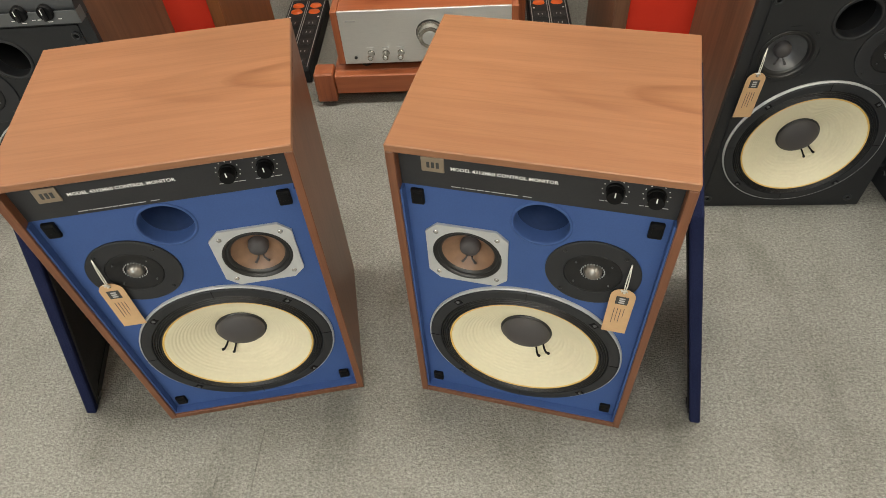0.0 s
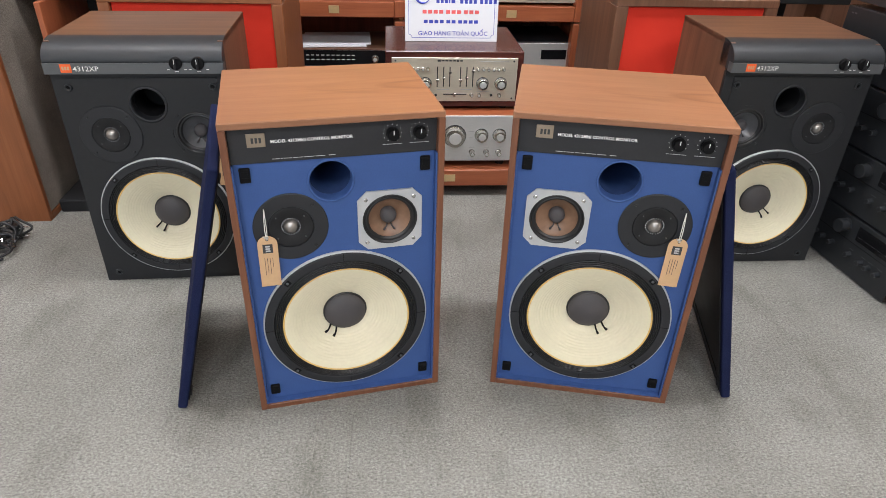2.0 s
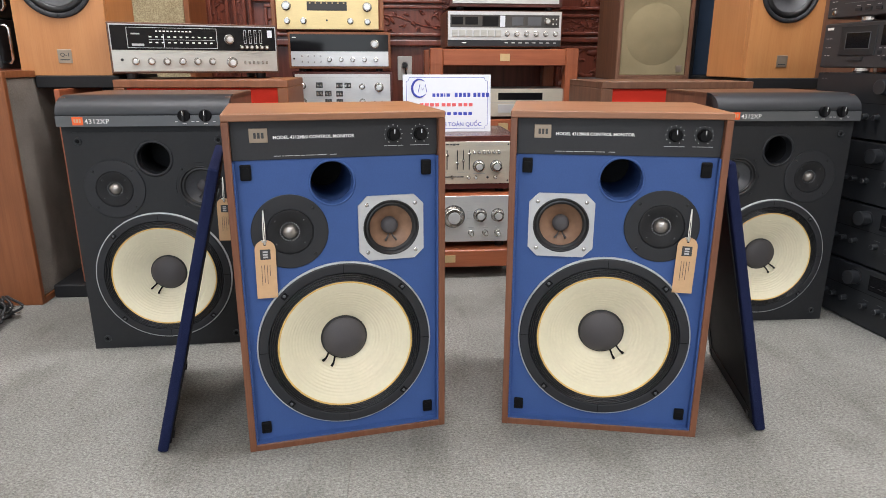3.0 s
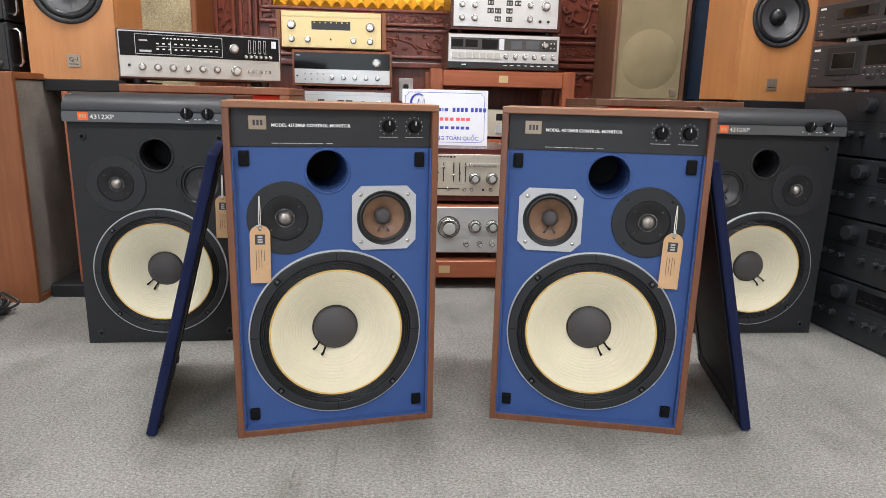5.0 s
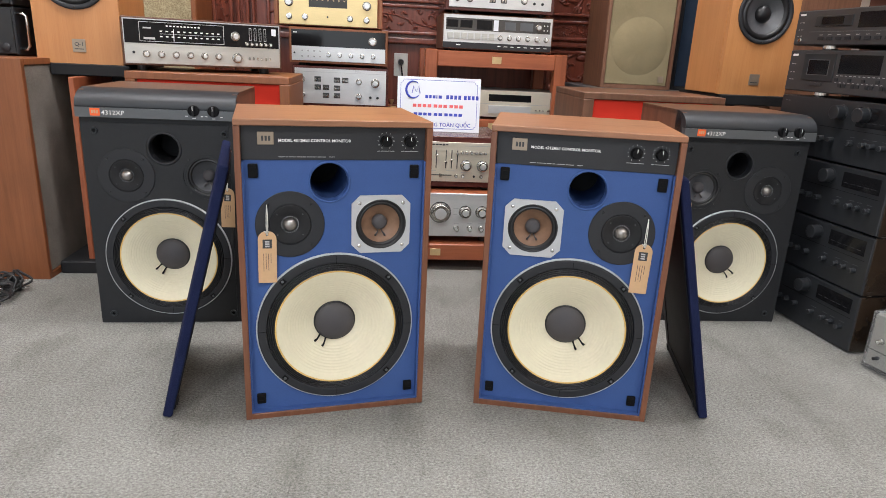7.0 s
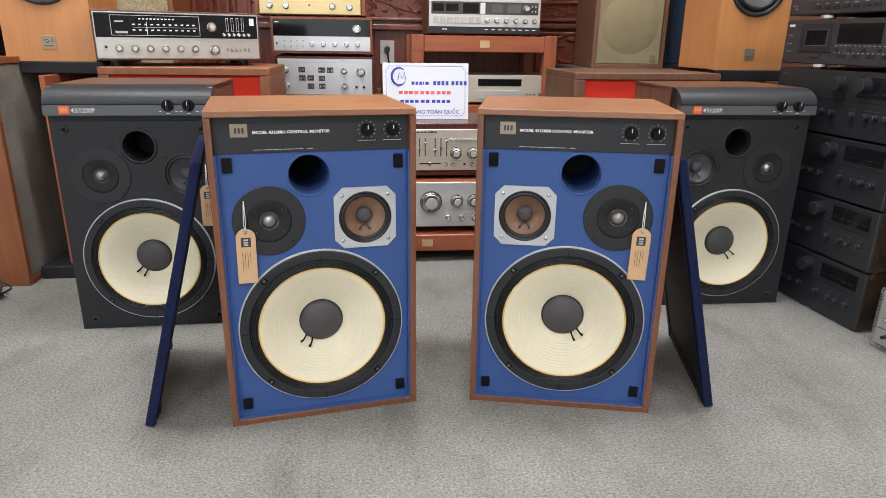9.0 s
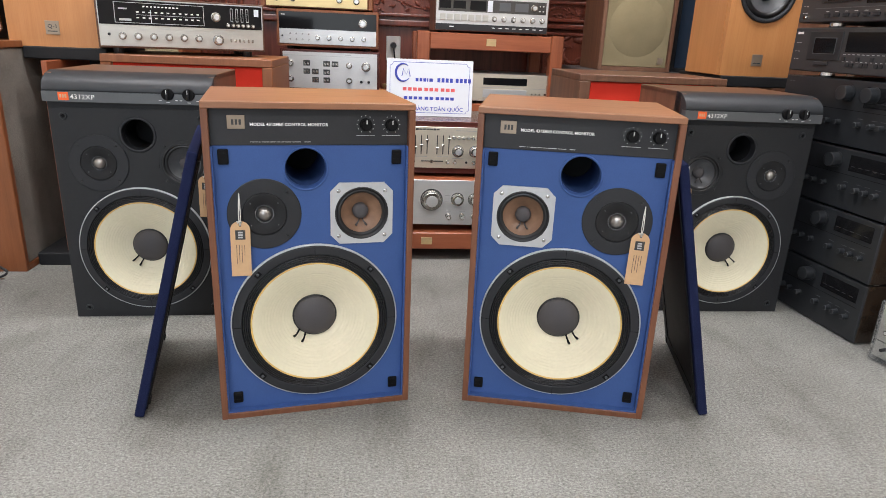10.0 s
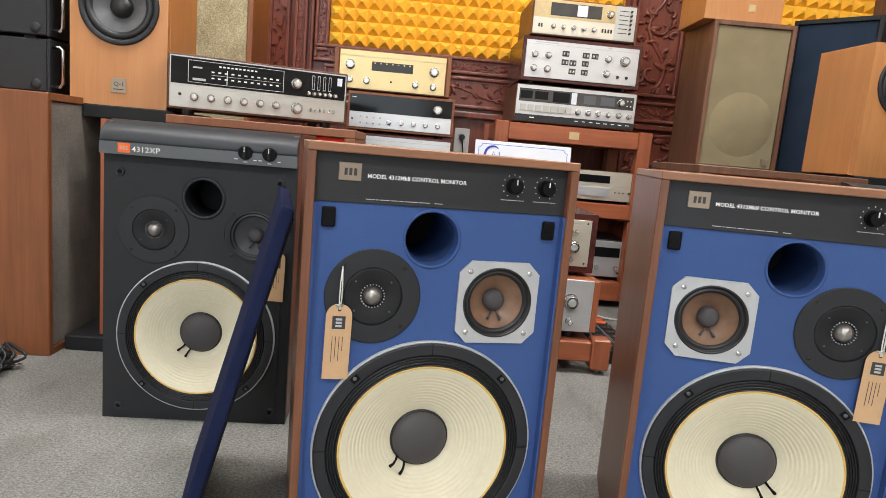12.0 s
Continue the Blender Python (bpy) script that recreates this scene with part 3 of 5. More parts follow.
def tweeter(parent, cx, cz, y, r=0.064):
    w = part("tweeter", lathe([(r, 0.0004), (r, -0.0022), (r - 0.0012, -0.003), (r * 0.62, -0.003), (r * 0.605, -0.0012)], cx, cz, 96, y), PLASTIC, parent)
    part("horn", lathe([(r * 0.605, -0.0012), (r * 0.6, -0.0026), (r * 0.56, -0.0026), (r * 0.40, -0.0010), (r * 0.25, 0.0018), (r * 0.2, 0.004)], cx, cz, 60, y), BLACK, w, "black recessed waveguide", True)
    part("dome", lathe([(r * 0.205, 0.004), (r * 0.19, -0.0010), (r * 0.15, -0.0048), (r * 0.08, -0.0074), (0, -0.0082)], cx, cz, 32, y), DOME, w, "shiny metal dome", True)
    for k in range(24):
        a = math.tau * k / 24
        part("dot", lathe([(0, -0.0014), (0.0009, -0.0009), (0.0009, 0.002)], cx + r * 0.245 * math.cos(a), cz + r * 0.245 * math.sin(a), 6, y + 0.001), FRAME_SILVER, w)
    for a in (135, 45, 225, 315):
        ux, uz = math.cos(math.radians(a)), math.sin(math.radians(a))
        screw(cx + r * 0.88 * ux, y - 0.003, cz + r * 0.88 * uz, 0.0026, RUBBER, w)
        part("pin", lathe([(0, -0.0045), (0.0012, -0.004), (0.0012, 0)], cx + r * 0.52 * ux, cz + r * 0.44 * uz, 6, y), STRIP_GREY, w)
    return w


def midrange(parent, cx, cz, y, tan=True):
    if tan:
        w = part("midrange", plate(octagon(cx, cz, 0.0575, 0.0165), [circle(cx, cz, 0.0495, 56)], y - 0.004, y), FRAME_SILVER, parent, "silver octagonal frame")
        for sx in (-1, 1):
            for sz in (-1, 1):
                screw(cx + sx * 0.0425, y - 0.004, cz + sz * 0.0425, 0.0038, CHROME, w)
    else:
        w = part("midrange", plate(octagon(cx, cz, 0.0565, 0.02), [circle(cx, cz, 0.0495, 56)], y - 0.0015, y), BAFFLE_BLACK, parent)
        for sx in (-1, 1):
            for sz in (-1, 1):
                screw(cx + sx * 0.042, y - 0.0015, cz + sz * 0.042, 0.003, RUBBER, w)
    part("surround", lathe([(0.0498, -0.0032), (0.0488, -0.0045), (0.0465, -0.0045), (0.0455, -0.001), (0.044, 0.0002), (0.0425, -0.002), (0.0402, -0.001), (0.0378, 0.0022)], cx, cz, 64, y), RUBBER, w, "black rolled surround", True)
    part("cone", lathe([(0.0382, 0.002), (0.036, 0.0046), (0.033, 0.0078), (0.024, 0.0150), (0.013, 0.0225)], cx, cz, 64, y), TAN_CONE if tan else DARK_CONE, w, "doped tan cone" if tan else "charcoal cone", True)
    part("dust_cap", lathe([(0.0148, 0.022), (0.0150, 0.014), (0.0132, 0.0085), (0.008, 0.0056), (0, 0.0048)], cx, cz, 32, y), DUSTCAP, w, "charcoal dust cap", True)
    for sx in (-1, 1):
        part("lead_wire", tube([(cx + sx * 0.0025, y + 0.0135, cz - 0.0135), (cx + sx * 0.0045, y + 0.008, cz - 0.018), (cx + sx * 0.0085, y + 0.006, cz - 0.0235), (cx + sx * 0.0095, y + 0.007, cz - 0.0255)], [0.0011, 0.0013, 0.0019, 0.0022], 8), DUSTCAP, w, smooth=True)
    return w


def port(parent, cx, cz, y, r, material, deep=0.17, lip=0.004, mouth=0.022, tube_material=None):
    p = part("bass_port", lathe([(r + lip, 0.0006), (r + lip, -0.0012), (r + 0.0008, -0.0022), (r, -0.0004), (r - 0.0006, 0.003), (r - 0.0006, mouth)], cx, cz, 64, y), material, parent, smooth=True)
    # tube is darker than the mouth; a jet disc stands for the unlit depth
    part("port_tube", lathe([(r - 0.0006, mouth), (r - 0.0016, mouth + 0.0005), (r - 0.0016, deep)], cx, cz, 64, y), tube_material or JET, p, "dark tube inside the port", True)
    part("port_back", lathe([(0, 0), (r, 0)], cx, cz, 40, y + deep - 0.002), JET, p, "jet disc standing for the port's unlit depth")
    return p


# ---------------------------------------------------------------- the two blue-baffled control monitors
def blue_monitor(m, side, label):
    """side: -1 when the tweeter sits left of the midrange, 1 when it sits right."""
    t = thing("control_monitor", m, label, "loudspeaker", "pair of blue monitors")
    W, Hh, D, T, R = 0.181, 0.597, 0.298, 0.0115, 0.017
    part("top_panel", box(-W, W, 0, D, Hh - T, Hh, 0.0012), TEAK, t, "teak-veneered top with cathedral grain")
    part("bottom_panel", box(-W + T, W - T, 0.0003, D, 0.0, T, 0.0008), TEAK_SHADED, t)
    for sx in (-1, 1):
        part("side_panel", box(min(sx * W, sx * (W - T)), max(sx * W, sx * (W - T)), 0, D, 0.0, Hh - T - 0.0002, 0.0010), TEAK_SHADED, t)
        part("rebate", box(min(sx * (W - T), sx * (W - T - 0.003)), max(sx * (W - T), sx * (W - T - 0.003)), 0.004, R, T, 0.5215, 0), BLUE, t, "blue-painted rebate strip")
    part("rebate", box(-W + T + 0.003, W - T - 0.003, 0.004, R, T, T + 0.003, 0), BLUE, t, "blue-painted rebate strip")
    part("back_panel", box(-W + T, W - T, D - 0.016, D - 0.004, T, Hh - T, 0), BLACK, t)
    tw, mid, po = side * 0.086, -side * 0.087, side * 0.012
    part("baffle", plate(rect(-W + T, W - T, T, Hh - T), [circle(0, 0.185, 0.1535, 96), circle(tw, 0.400, 0.041), circle(mid, 0.397, 0.0505), circle(po, 0.4805, 0.0375)], R, R + 0.018), BLUE, t, "matt blue front baffle")
    woofer(t, 0, 0.185, R, side)
    tweeter(t, tw, 0.400, R)
    midrange(t, mid, 0.397, R, True)
    port(t, po, 0.4805, R, 0.036, BLUE, tube_material=NAVY_TUBE)
    for px, pz, h in ((-0.150, 0.503, 0.013), (0.150, 0.501, 0.013), (-0.150, 0.0385, 0.011), (0.150, 0.0385, 0.011)):
        pad = part("grille_fastener", box(px - 0.0088, px + 0.0088, R - 0.006, R + 0.001, pz - h, pz + h, 0.0022, 2), JET, t)
        part("fastener_socket", box(px - 0.0055, px + 0.0055, R - 0.0068, R - 0.0055, pz - h * 0.25, pz + h * 0.55, 0.0004), JET, pad)
    # control panel
    pan = part("control_panel", box(-W + T, W - T, R - 0.0025, R + 0.002, 0.5225, Hh - T, 0.0006), PANEL_BLACK, t, "black control panel with white lettering")
    y = R - 0.0025
    badge = part("badge", box(-0.1405, -0.1115, y - 0.0018, y + 0.0005, 0.5505, 0.5735, 0.0006), BADGE, pan, "square bronze badge")
    for bx in (-0.1315, -0.1255, -0.1195):
        part("emblem_bar", box(bx - 0.0019, bx + 0.0019, y - 0.0024, y - 0.0016, 0.5575, 0.5665, 0.0002), DARK_PRINT, badge)
    lettering("MODEL 4312MkII CONTROL MONITOR", 0.1315, 0.0054, -0.1035, y - 0.0003, 0.5557, WHITE, pan, bold=0.024)
    x = -0.104
    for w in (0.012, 0.003, 0.013, 0.009, 0.006, 0.017, 0.015, 0.011):
        part("print_bar", box(x, x + w, y - 0.0003, y + 0.0005, 0.5278, 0.5288, 0), GREY_PRINT, pan)
        x += w + (0.0016 if w != 0.015 else 0.006)
    for kx in (0.0935, 0.1395):
        knob(kx, y, 0.5590, 0.0112, pan, JET, 0.015, WHITE)
        for k in range(11):
            a = math.radians(-60 + 30 * k)
            part("scale_dot", lathe([(0, 0), (0.0008, 0)], kx + 0.0152 * math.cos(a), 0.5590 + 0.0152 * math.sin(a), 8, y - 0.0003), WHITE, pan)
        xx = kx - 0.0165
        for w in (0.006, 0.0165, 0.009):
            part("print_bar", box(xx, xx + w, y - 0.0003, y + 0.0005, 0.5392, 0.5402, 0), GREY_PRINT, pan)
            xx += w + 0.0008
    return t


ML, MR = pose(-0.311, 0.672, 0, 0, 0, 10.2), pose(0.1545, 0.659, 0, 0, 0, -13.0)
blue_monitor(ML, -1, "teak-veneered studio monitor with blue baffle, tweeter beside its tag")
blue_monitor(MR, 1, "teak-veneered studio monitor with blue baffle, midrange towards its twin")


def hang_tag(m, sx, lean, label):
    """Kraft tag on a string loop; origin at the string's hook, y towards the baffle."""
    t = thing("price_tag", m @ pose(0, 0, 0, 0, lean, 0), label, "tag", "hang tags")
    arch = [(0.017 * math.cos(a), -0.066 + 0.0165 * math.sin(a)) for a in (math.pi * i / 10 for i in range(11))]
    part("card", plate([(-0.017, -0.152), (0.017, -0.152)] + arch, [circle(0, -0.0575, 0.0024, 12)], -0.0046, -0.0040), KRAFT, t, "kraft card")
    part("logo_patch", box(-0.0085, 0.0085, -0.0049, -0.0045, -0.0835, -0.066, 0), DARK_PRINT, t, "dark printed patch")
    for k in range(3):
        part("emblem_bar", box(-0.004, 0.004, -0.0052, -0.0048, -0.0808 + k * 0.0045, -0.0780 + k * 0.0045, 0), GREY_PRINT, t)
    for k, ln in enumerate((0.020, 0.034, 0.031, 0.036)):
        xk = 0.0065 - 0.0045 * k
        part("print_bar", box(xk - 0.0004, xk + 0.0004, -0.0049, -0.0045, -0.093 - ln, -0.0935, 0), DARK_PRINT, t)
    for q in (-1, 1):
        part("string", tube([(0, -0.002, 0.0), (q * 0.0012, -0.004, -0.02), (q * 0.0015, -0.0055, -0.040), (q * 0.0008, -0.0062, -0.0565), (0, -0.003, -0.0578)], 0.0009, 6), STRING, t, smooth=True)
    part("string", tube([(-0.006, -0.006, -0.050), (0.004, -0.007, -0.052), (0.001, -0.0075, -0.047), (-0.004, -0.006, -0.0535)], 0.001, 6), STRING, t, smooth=True)


hang_tag(ML @ pose(-0.128, 0.0135, 0.440), -1, 0.8, "kraft paper hang tag on white string")
hang_tag(MR @ pose(0.133, 0.0135, 0.434), 1, 1.2, "kraft paper hang tag on white string")


# ---------------------------------------------------------------- the two black monitors
def black_monitor(m, side, label):
    t = thing("black_monitor", m, label, "loudspeaker", "pair of black monitors")
    W, D, ZB, ZT = 0.184, 0.302, 0.538, 0.604
    for sx in (-1, 1):
        part("side_panel", box(min(sx * W, sx * (W - 0.012)), max(sx * W, sx * (W - 0.012)), 0.012, D, 0, ZT - 0.004, 0.001), WALNUT_V, t, "walnut-veneered side")
    part("top_panel", box(-W, W, 0.045, D, ZT - 0.0135, ZT, 0.001), WALNUT, t, "walnut-veneered top")
    part("bottom_panel", box(-W + 0.012, W - 0.012, 0.012, D, 0, 0.012, 0), BLACK, t)
    part("back_panel", box(-W + 0.012, W - 0.012, D - 0.014, D - 0.002, 0.012, ZT - 0.0136, 0), BLACK, t)
    tw, mid, po = side * 0.087, -side * 0.1055, -side * 0.006
    part("baffle", plate(rect(-W, W, 0.0, ZB - 0.001), [circle(0, 0.182, 0.1535, 96), circle(tw, 0.395, 0.042), circle(mid, 0.396, 0.0505), circle(po, 0.464, 0.0365)], 0, 0.012), BAFFLE_BLACK, t, "black textured baffle")
    part("baffle_step", plate(rect(-W + 0.022, W - 0.022, 0.012, 0.524), [circle(0, 0.182, 0.1562, 96), circle(tw, 0.395, 0.0672), circle(mid, 0.396, 0.058), circle(po, 0.464, 0.0425)], -0.0025, 0.0), BAFFLE_BLACK, t)
    # sloped head: a grey strip with a rounded charcoal brow over it
    brow = [(-0.0185, ZB + 0.024)] + [(0.048 - 0.0675 * math.cos(a), ZB + 0.026 + 0.0402 * math.sin(a)) for a in (math.pi / 2 * i / 28 for i in range(29))]
    part("brow", extruded(brow + [(0.048, ZB + 0.003), (-0.0185, ZB + 0.003)], -W, W), HEAD_GREY, t, "rounded charcoal brow", False)
    st = part("label_strip", extruded([(-0.0212, ZB), (-0.0212, ZB + 0.0228), (0.0, ZB + 0.0228), (0.0, ZB)], -W - 0.0004, W + 0.0004), STRIP_GREY, t, "grey label strip")
    y = -0.0212
    lg = part("logo_patch", box(-0.1500, -0.1275, y - 0.0006, y + 0.0004, ZB + 0.0035, ZB + 0.0215, 0), ORANGE, st, "orange logo patch")
    for k in range(3):
        part("emblem_bar", box(-0.1465 + k * 0.0055, -0.1428 + k * 0.0055, y - 0.0009, y - 0.0005, ZB + 0.009, ZB + 0.0165, 0), KRAFT, lg)
    lettering("4312XP", 0.052, 0.0108, -0.1245, y - 0.0004, ZB + 0.0065, WHITE, st, bold=0.004)
    for kx in (0.0865, 0.1325):
        kb = part("knob", lathe([(0.0, -0.006), (0.0125, -0.006), (0.0135, -0.004), (0.0138, 0.012)], kx, ZB + 0.0225, 28, y), JET, t, "black control knob")
        part("grip", box(kx - 0.0024, kx + 0.0024, y - 0.013, y - 0.005, ZB + 0.0115, ZB + 0.034, 0.001), BLACK, kb)
        part("pointer", box(kx - 0.0007, kx + 0.0007, y - 0.0134, y - 0.0128, ZB + 0.024, ZB + 0.0335, 0), WHITE, kb)
        for dx, w in ((-0.0205, 0.006), (0.0155, 0.006), (-0.004, 0.008)):
            z = ZB + (0.004 if dx == -0.004 else 0.0085)
            part("print_bar", box(kx + dx, kx + dx + w, y - 0.0003, y + 0.0004, z, z + 0.0014, 0), WHITE, st)
    woofer(t, 0, 0.182, -0.0025, side)
    tweeter(t, tw, 0.395, -0.0025, 0.067)
    midrange(t, mid, 0.396, -0.0005, False)
    port(t, po, 0.464, -0.0025, 0.0355, PLASTIC, 0.1, 0.0065)
    for px, pz in ((-0.152, 0.504), (0.152, 0.504), (-0.152, 0.027), (0.152, 0.027)):
        part("grille_socket", lathe([(0.0042, 0.004), (0.0044, -0.003), (0.0078, -0.0040), (0.0086, -0.002), (0.0086, 0.0)], px, pz, 24, -0.0025), HEAD_GREY, t, smooth=True)
        part("socket_hole", lathe([(0, 0), (0.0044, 0)], px, pz, 16, -0.0028), JET, t)
    return t


XL, XR = pose(-0.768, 1.127, 0, 0, 0, 2.0), pose(0.760, 1.157, 0, 0, 0, -1.0)
black_monitor(XL, -1, "black studio monitor with walnut sides beside the orange-wood cabinet")
black_monitor(XR, 1, "black studio monitor with walnut sides beside the black amplifier stack")
hang_tag(XL @ pose(0.155, -0.009, 0.420), 1, 1.0, "kraft paper hang tag on white string")
hang_tag(XR @ pose(-0.146, -0.009, 0.416), -1, 1.0, "kraft paper hang tag on white string")


# ---------------------------------------------------------------- the two grilles that lean on the monitors
def grille(foot, back, head, side, label):
    """A cloth-covered panel: foot and back are the ends of its lower edge, head its upper front corner."""
    foot, back, head = Vector(foot), Vector(back), Vector(head)
    u = (back - foot).normalized()
    w = (head - foot)
    w = (w - u * w.dot(u)).normalized()
    n = w.cross(u).normalized()
    m = Matrix.Translation(foot) @ Matrix((u, n, w)).transposed().to_4x4()
    t = thing("speaker_grille", m, label, "speaker grille", "pair of blue grilles")
    L, Hh, k = 0.334, 0.522, 0.018 * side
    part("cloth", box(0, L, min(0, k), max(0, k), 0.0, Hh, 0.004, 2), BLUE_CLOTH, t, "dark blue stretched cloth")
    part("frame", join(*(box(a, c, min(-0.003 * side, 0.0005), max(-0.003 * side, 0.0005), d, e, 0.0008) for a, c, d, e in ((0.012, 0.322, 0.012, 0.04), (0.012, 0.322, 0.482, 0.51), (0.012, 0.04, 0.04, 0.482), (0.294, 0.322, 0.04, 0.482)))), BLACK, t, "black board frame")
    part("backing", box(0.04, 0.294, min(-0.0008 * side, 0.0005), max(-0.0008 * side, 0.0005), 0.04, 0.482, 0), BLACK, t, "black inner cloth")
    for a, d in ((0.026, 0.026), (0.308, 0.026), (0.026, 0.496), (0.308, 0.496)):
        part("fastener_peg", box(a - 0.007, a + 0.007, min(-0.006 * side, -0.003 * side), max(-0.006 * side, -0.003 * side), d - 0.008, d + 0.008, 0.001), RUBBER, t)


grille((-0.637, 0.652, 0.0), (-0.704, 0.979, 0.0), (-0.509, 0.69, 0.505), 1, "dark blue cloth grille leaning on a monitor")
grille((0.456, 0.628, 0.0), (0.531, 0.953, 0.0), (0.347, 0.67, 0.510), -1, "dark blue cloth grille leaning on a monitor")


# ---------------------------------------------------------------- hi-fi components
def gear(m, w, h, d, label, category, case, face, border=0.008, foot=0.012, cheeks=None, name="hifi_component", group=""):
    """A component on feet: case, face plate and feet. Origin under the middle of its front. Returns it and a face-plane helper."""
    t = thing(name, m, label, category, group)
    c = part("case", box(-w / 2, w / 2, 0.004, d, foot, foot + h, 0.002), case, t)
    if cheeks:
        for sx in (-1, 1):
            part("cheek", box(min(sx * w / 2, sx * (w / 2 + 0.018)), max(sx * w / 2, sx * (w / 2 + 0.018)), 0.0, d, foot, foot + h, 0.002), cheeks, t, "wooden side cheek")
    f = part("face_plate", box(-w / 2 + border, w / 2 - border, 0.0, 0.006, foot + border, foot + h - border, 0.001), face, t)
    for sx in (-1, 1):
        for yy in (0.04, d - 0.05):
            part("foot", lathe([(0, 0), (0.014, 0), (0.016, foot * 0.7), (0.016, foot)], 0, 0, 16), RUBBER, t).matrix_local = pose(sx * (w / 2 - 0.05), yy, 0, 90, 0, 0)
    ww, hh = w - 2 * border, h - 2 * border

    def at(u, v):
        return -ww / 2 + u * ww, foot + border + v * hh

    return t, f, at


def panel_area(f, at, u0, u1, v0, v1, material, name="panel", label="", proud=0.0012):
    (x0, z0), (x1, z1) = at(u0, v0), at(u1, v1)
    return part(name, box(x0, x1, -proud, 0.003, z0, z1, 0.0003), material, f, label)


def knobs(f, at, rows, material=None, depth=0.016, base=0.0):
    for u, v, r in rows:
        x, z = at(u, v)
        knob(x, -base, z, r, f, material, depth)


def buttons(f, at, us, v, w, h, material, name="button", proud=0.004, base=0.0):
    for u in us:
        x, z = at(u, v)
        part(name, box(x - w / 2, x + w / 2, -proud - base, 0.002, z - h / 2, z + h / 2, 0.0006), material, f)


def prints(f, at, rows, material, base=0.0):
    for u0, u1, v, h in rows:
        (x0, z), (x1, _) = at(u0, v), at(u1, v)
        part("print_bar", box(x0, x1, -0.0005 - base, 0.002, z - h / 2, z + h / 2, 0), material, f)


def span(a, b, n):
    return [a + (b - a) * i / (n - 1) for i in range(n)]


# ---- low stand with the amplifier, the control amplifier and the sign
t = thing("low_stand", pose(0, 1.58, 0), "low red-mahogany stand with brass plate", "stand")
part("front_rail", box(-0.29, 0.19, 0.0, 0.028, 0.038, 0.095, 0.003), MAHOGANY, t)
part("back_rail", box(-0.29, 0.19, 0.372, 0.40, 0.038, 0.095, 0.003), MAHOGANY, t)
part("shelf", box(-0.292, 0.192, 0.028, 0.372, 0.079, 0.0945, 0.002), MAHOGANY, t)
for lx in (-0.345, 0.191):
    for ly in (-0.006, 0.352):
        lg = part("leg", box(lx, lx + 0.054, ly, ly + 0.054, 0.016, 0.105, 0.004), MAHOGANY_V, t)
        part("spike", lathe([(0.004, 0), (0.012, 0.012), (0.014, 0.017)], 0, 0, 16), BRASS, lg, "brass cone foot").matrix_local = pose(lx + 0.027, ly + 0.027, 0.0, 90, 0, 0)
part("name_plate", box(-0.054, -0.018, -0.0015, 0.001, 0.055, 0.079, 0.0003), BRASS, t, "brass name plate")

AMP = pose(-0.036, 1.60, 0.0945)
t, f, at = gear(AMP, 0.438, 0.150, 0.36, "brushed-silver integrated amplifier with wooden sides, on the low stand", "amplifier", MAHOGANY, SILVER_COOL, 0.0, 0.024, MAHOGANY_V)
x, z = at(0.53, 0.56)
part("dial_ring", lathe([(0.0368, 0.001), (0.0368, -0.0006), (0.0358, -0.0008), (0.0350, 0.001)], x, z, 48), DARK_PRINT, f, "dark ring round the volume knob")
knobs(f, at, [(0.53, 0.56, 0.0345)], None, 0.026)
for u in (0.725, 0.855):
    knobs(f, at, [(u, 0.58, 0.0205)], None, 0.022)
knobs(f, at, [(u, 0.2, 0.0088) for u in (0.165, 0.255, 0.345, 0.66, 0.765, 0.855)], None, 0.024)
knobs(f, at, [(0.07, 0.13, 0.004)], RUBBER, 0.004)
prints(f, at, [(0.04, 0.10, 0.82, 0.004)] + [(u - 0.02, u + 0.02, 0.31, 0.002) for u in (0.165, 0.255, 0.345, 0.66, 0.765, 0.855)] + [(0.63, 0.67, 0.66, 0.002), (0.63, 0.66, 0.52, 0.002)], GREY_PRINT)

PRE = pose(-0.024, 1.65, 0.2685)
t, f, at = gear(PRE, 0.424, 0.172, 0.34, "silver control amplifier in a dark rosewood case, on the amplifier", "preamplifier", ROSEWOOD, CHAMPAGNE, 0.0185, 0.012)
knobs(f, at, [(0.125, 0.42, 0.0185), (0.265, 0.42, 0.0185), (0.725, 0.42, 0.0185), (0.872, 0.42, 0.0185)], None, 0.02)
knobs(f, at, [(u, 0.75, 0.0052) for u in span(0.085, 0.285, 6) + span(0.685, 0.89, 6)], None, 0.012)
knobs(f, at, [(0.125, 0.15, 0.004), (0.19, 0.15, 0.004), (0.285, 0.15, 0.004), (0.35, 0.15, 0.004), (0.80, 0.15, 0.004)], RUBBER, 0.004)
knobs(f, at, [(0.64, 0.15, 0.0058), (0.70, 0.15, 0.0058), (0.865, 0.15, 0.0058)], None, 0.012)
for u, z in ((0.36, 0.5), (0.41, 0.56), (0.46, 0.68), (0.545, 0.5), (0.595, 0.56), (0.645, 0.72)):
    panel_area(f, at, u - 0.004, u + 0.004, 0.34, 0.80, RUBBER, "slider_slot")
    buttons(f, at, [u], z, 0.0085, 0.006, KNOB, "slider", 0.008)
panel_area(f, at, 0.41, 0.60, 0.155, 0.18, RUBBER, "slider_slot")
buttons(f, at, [0.50], 0.165, 0.007, 0.011, KNOB, "slider", 0.008)
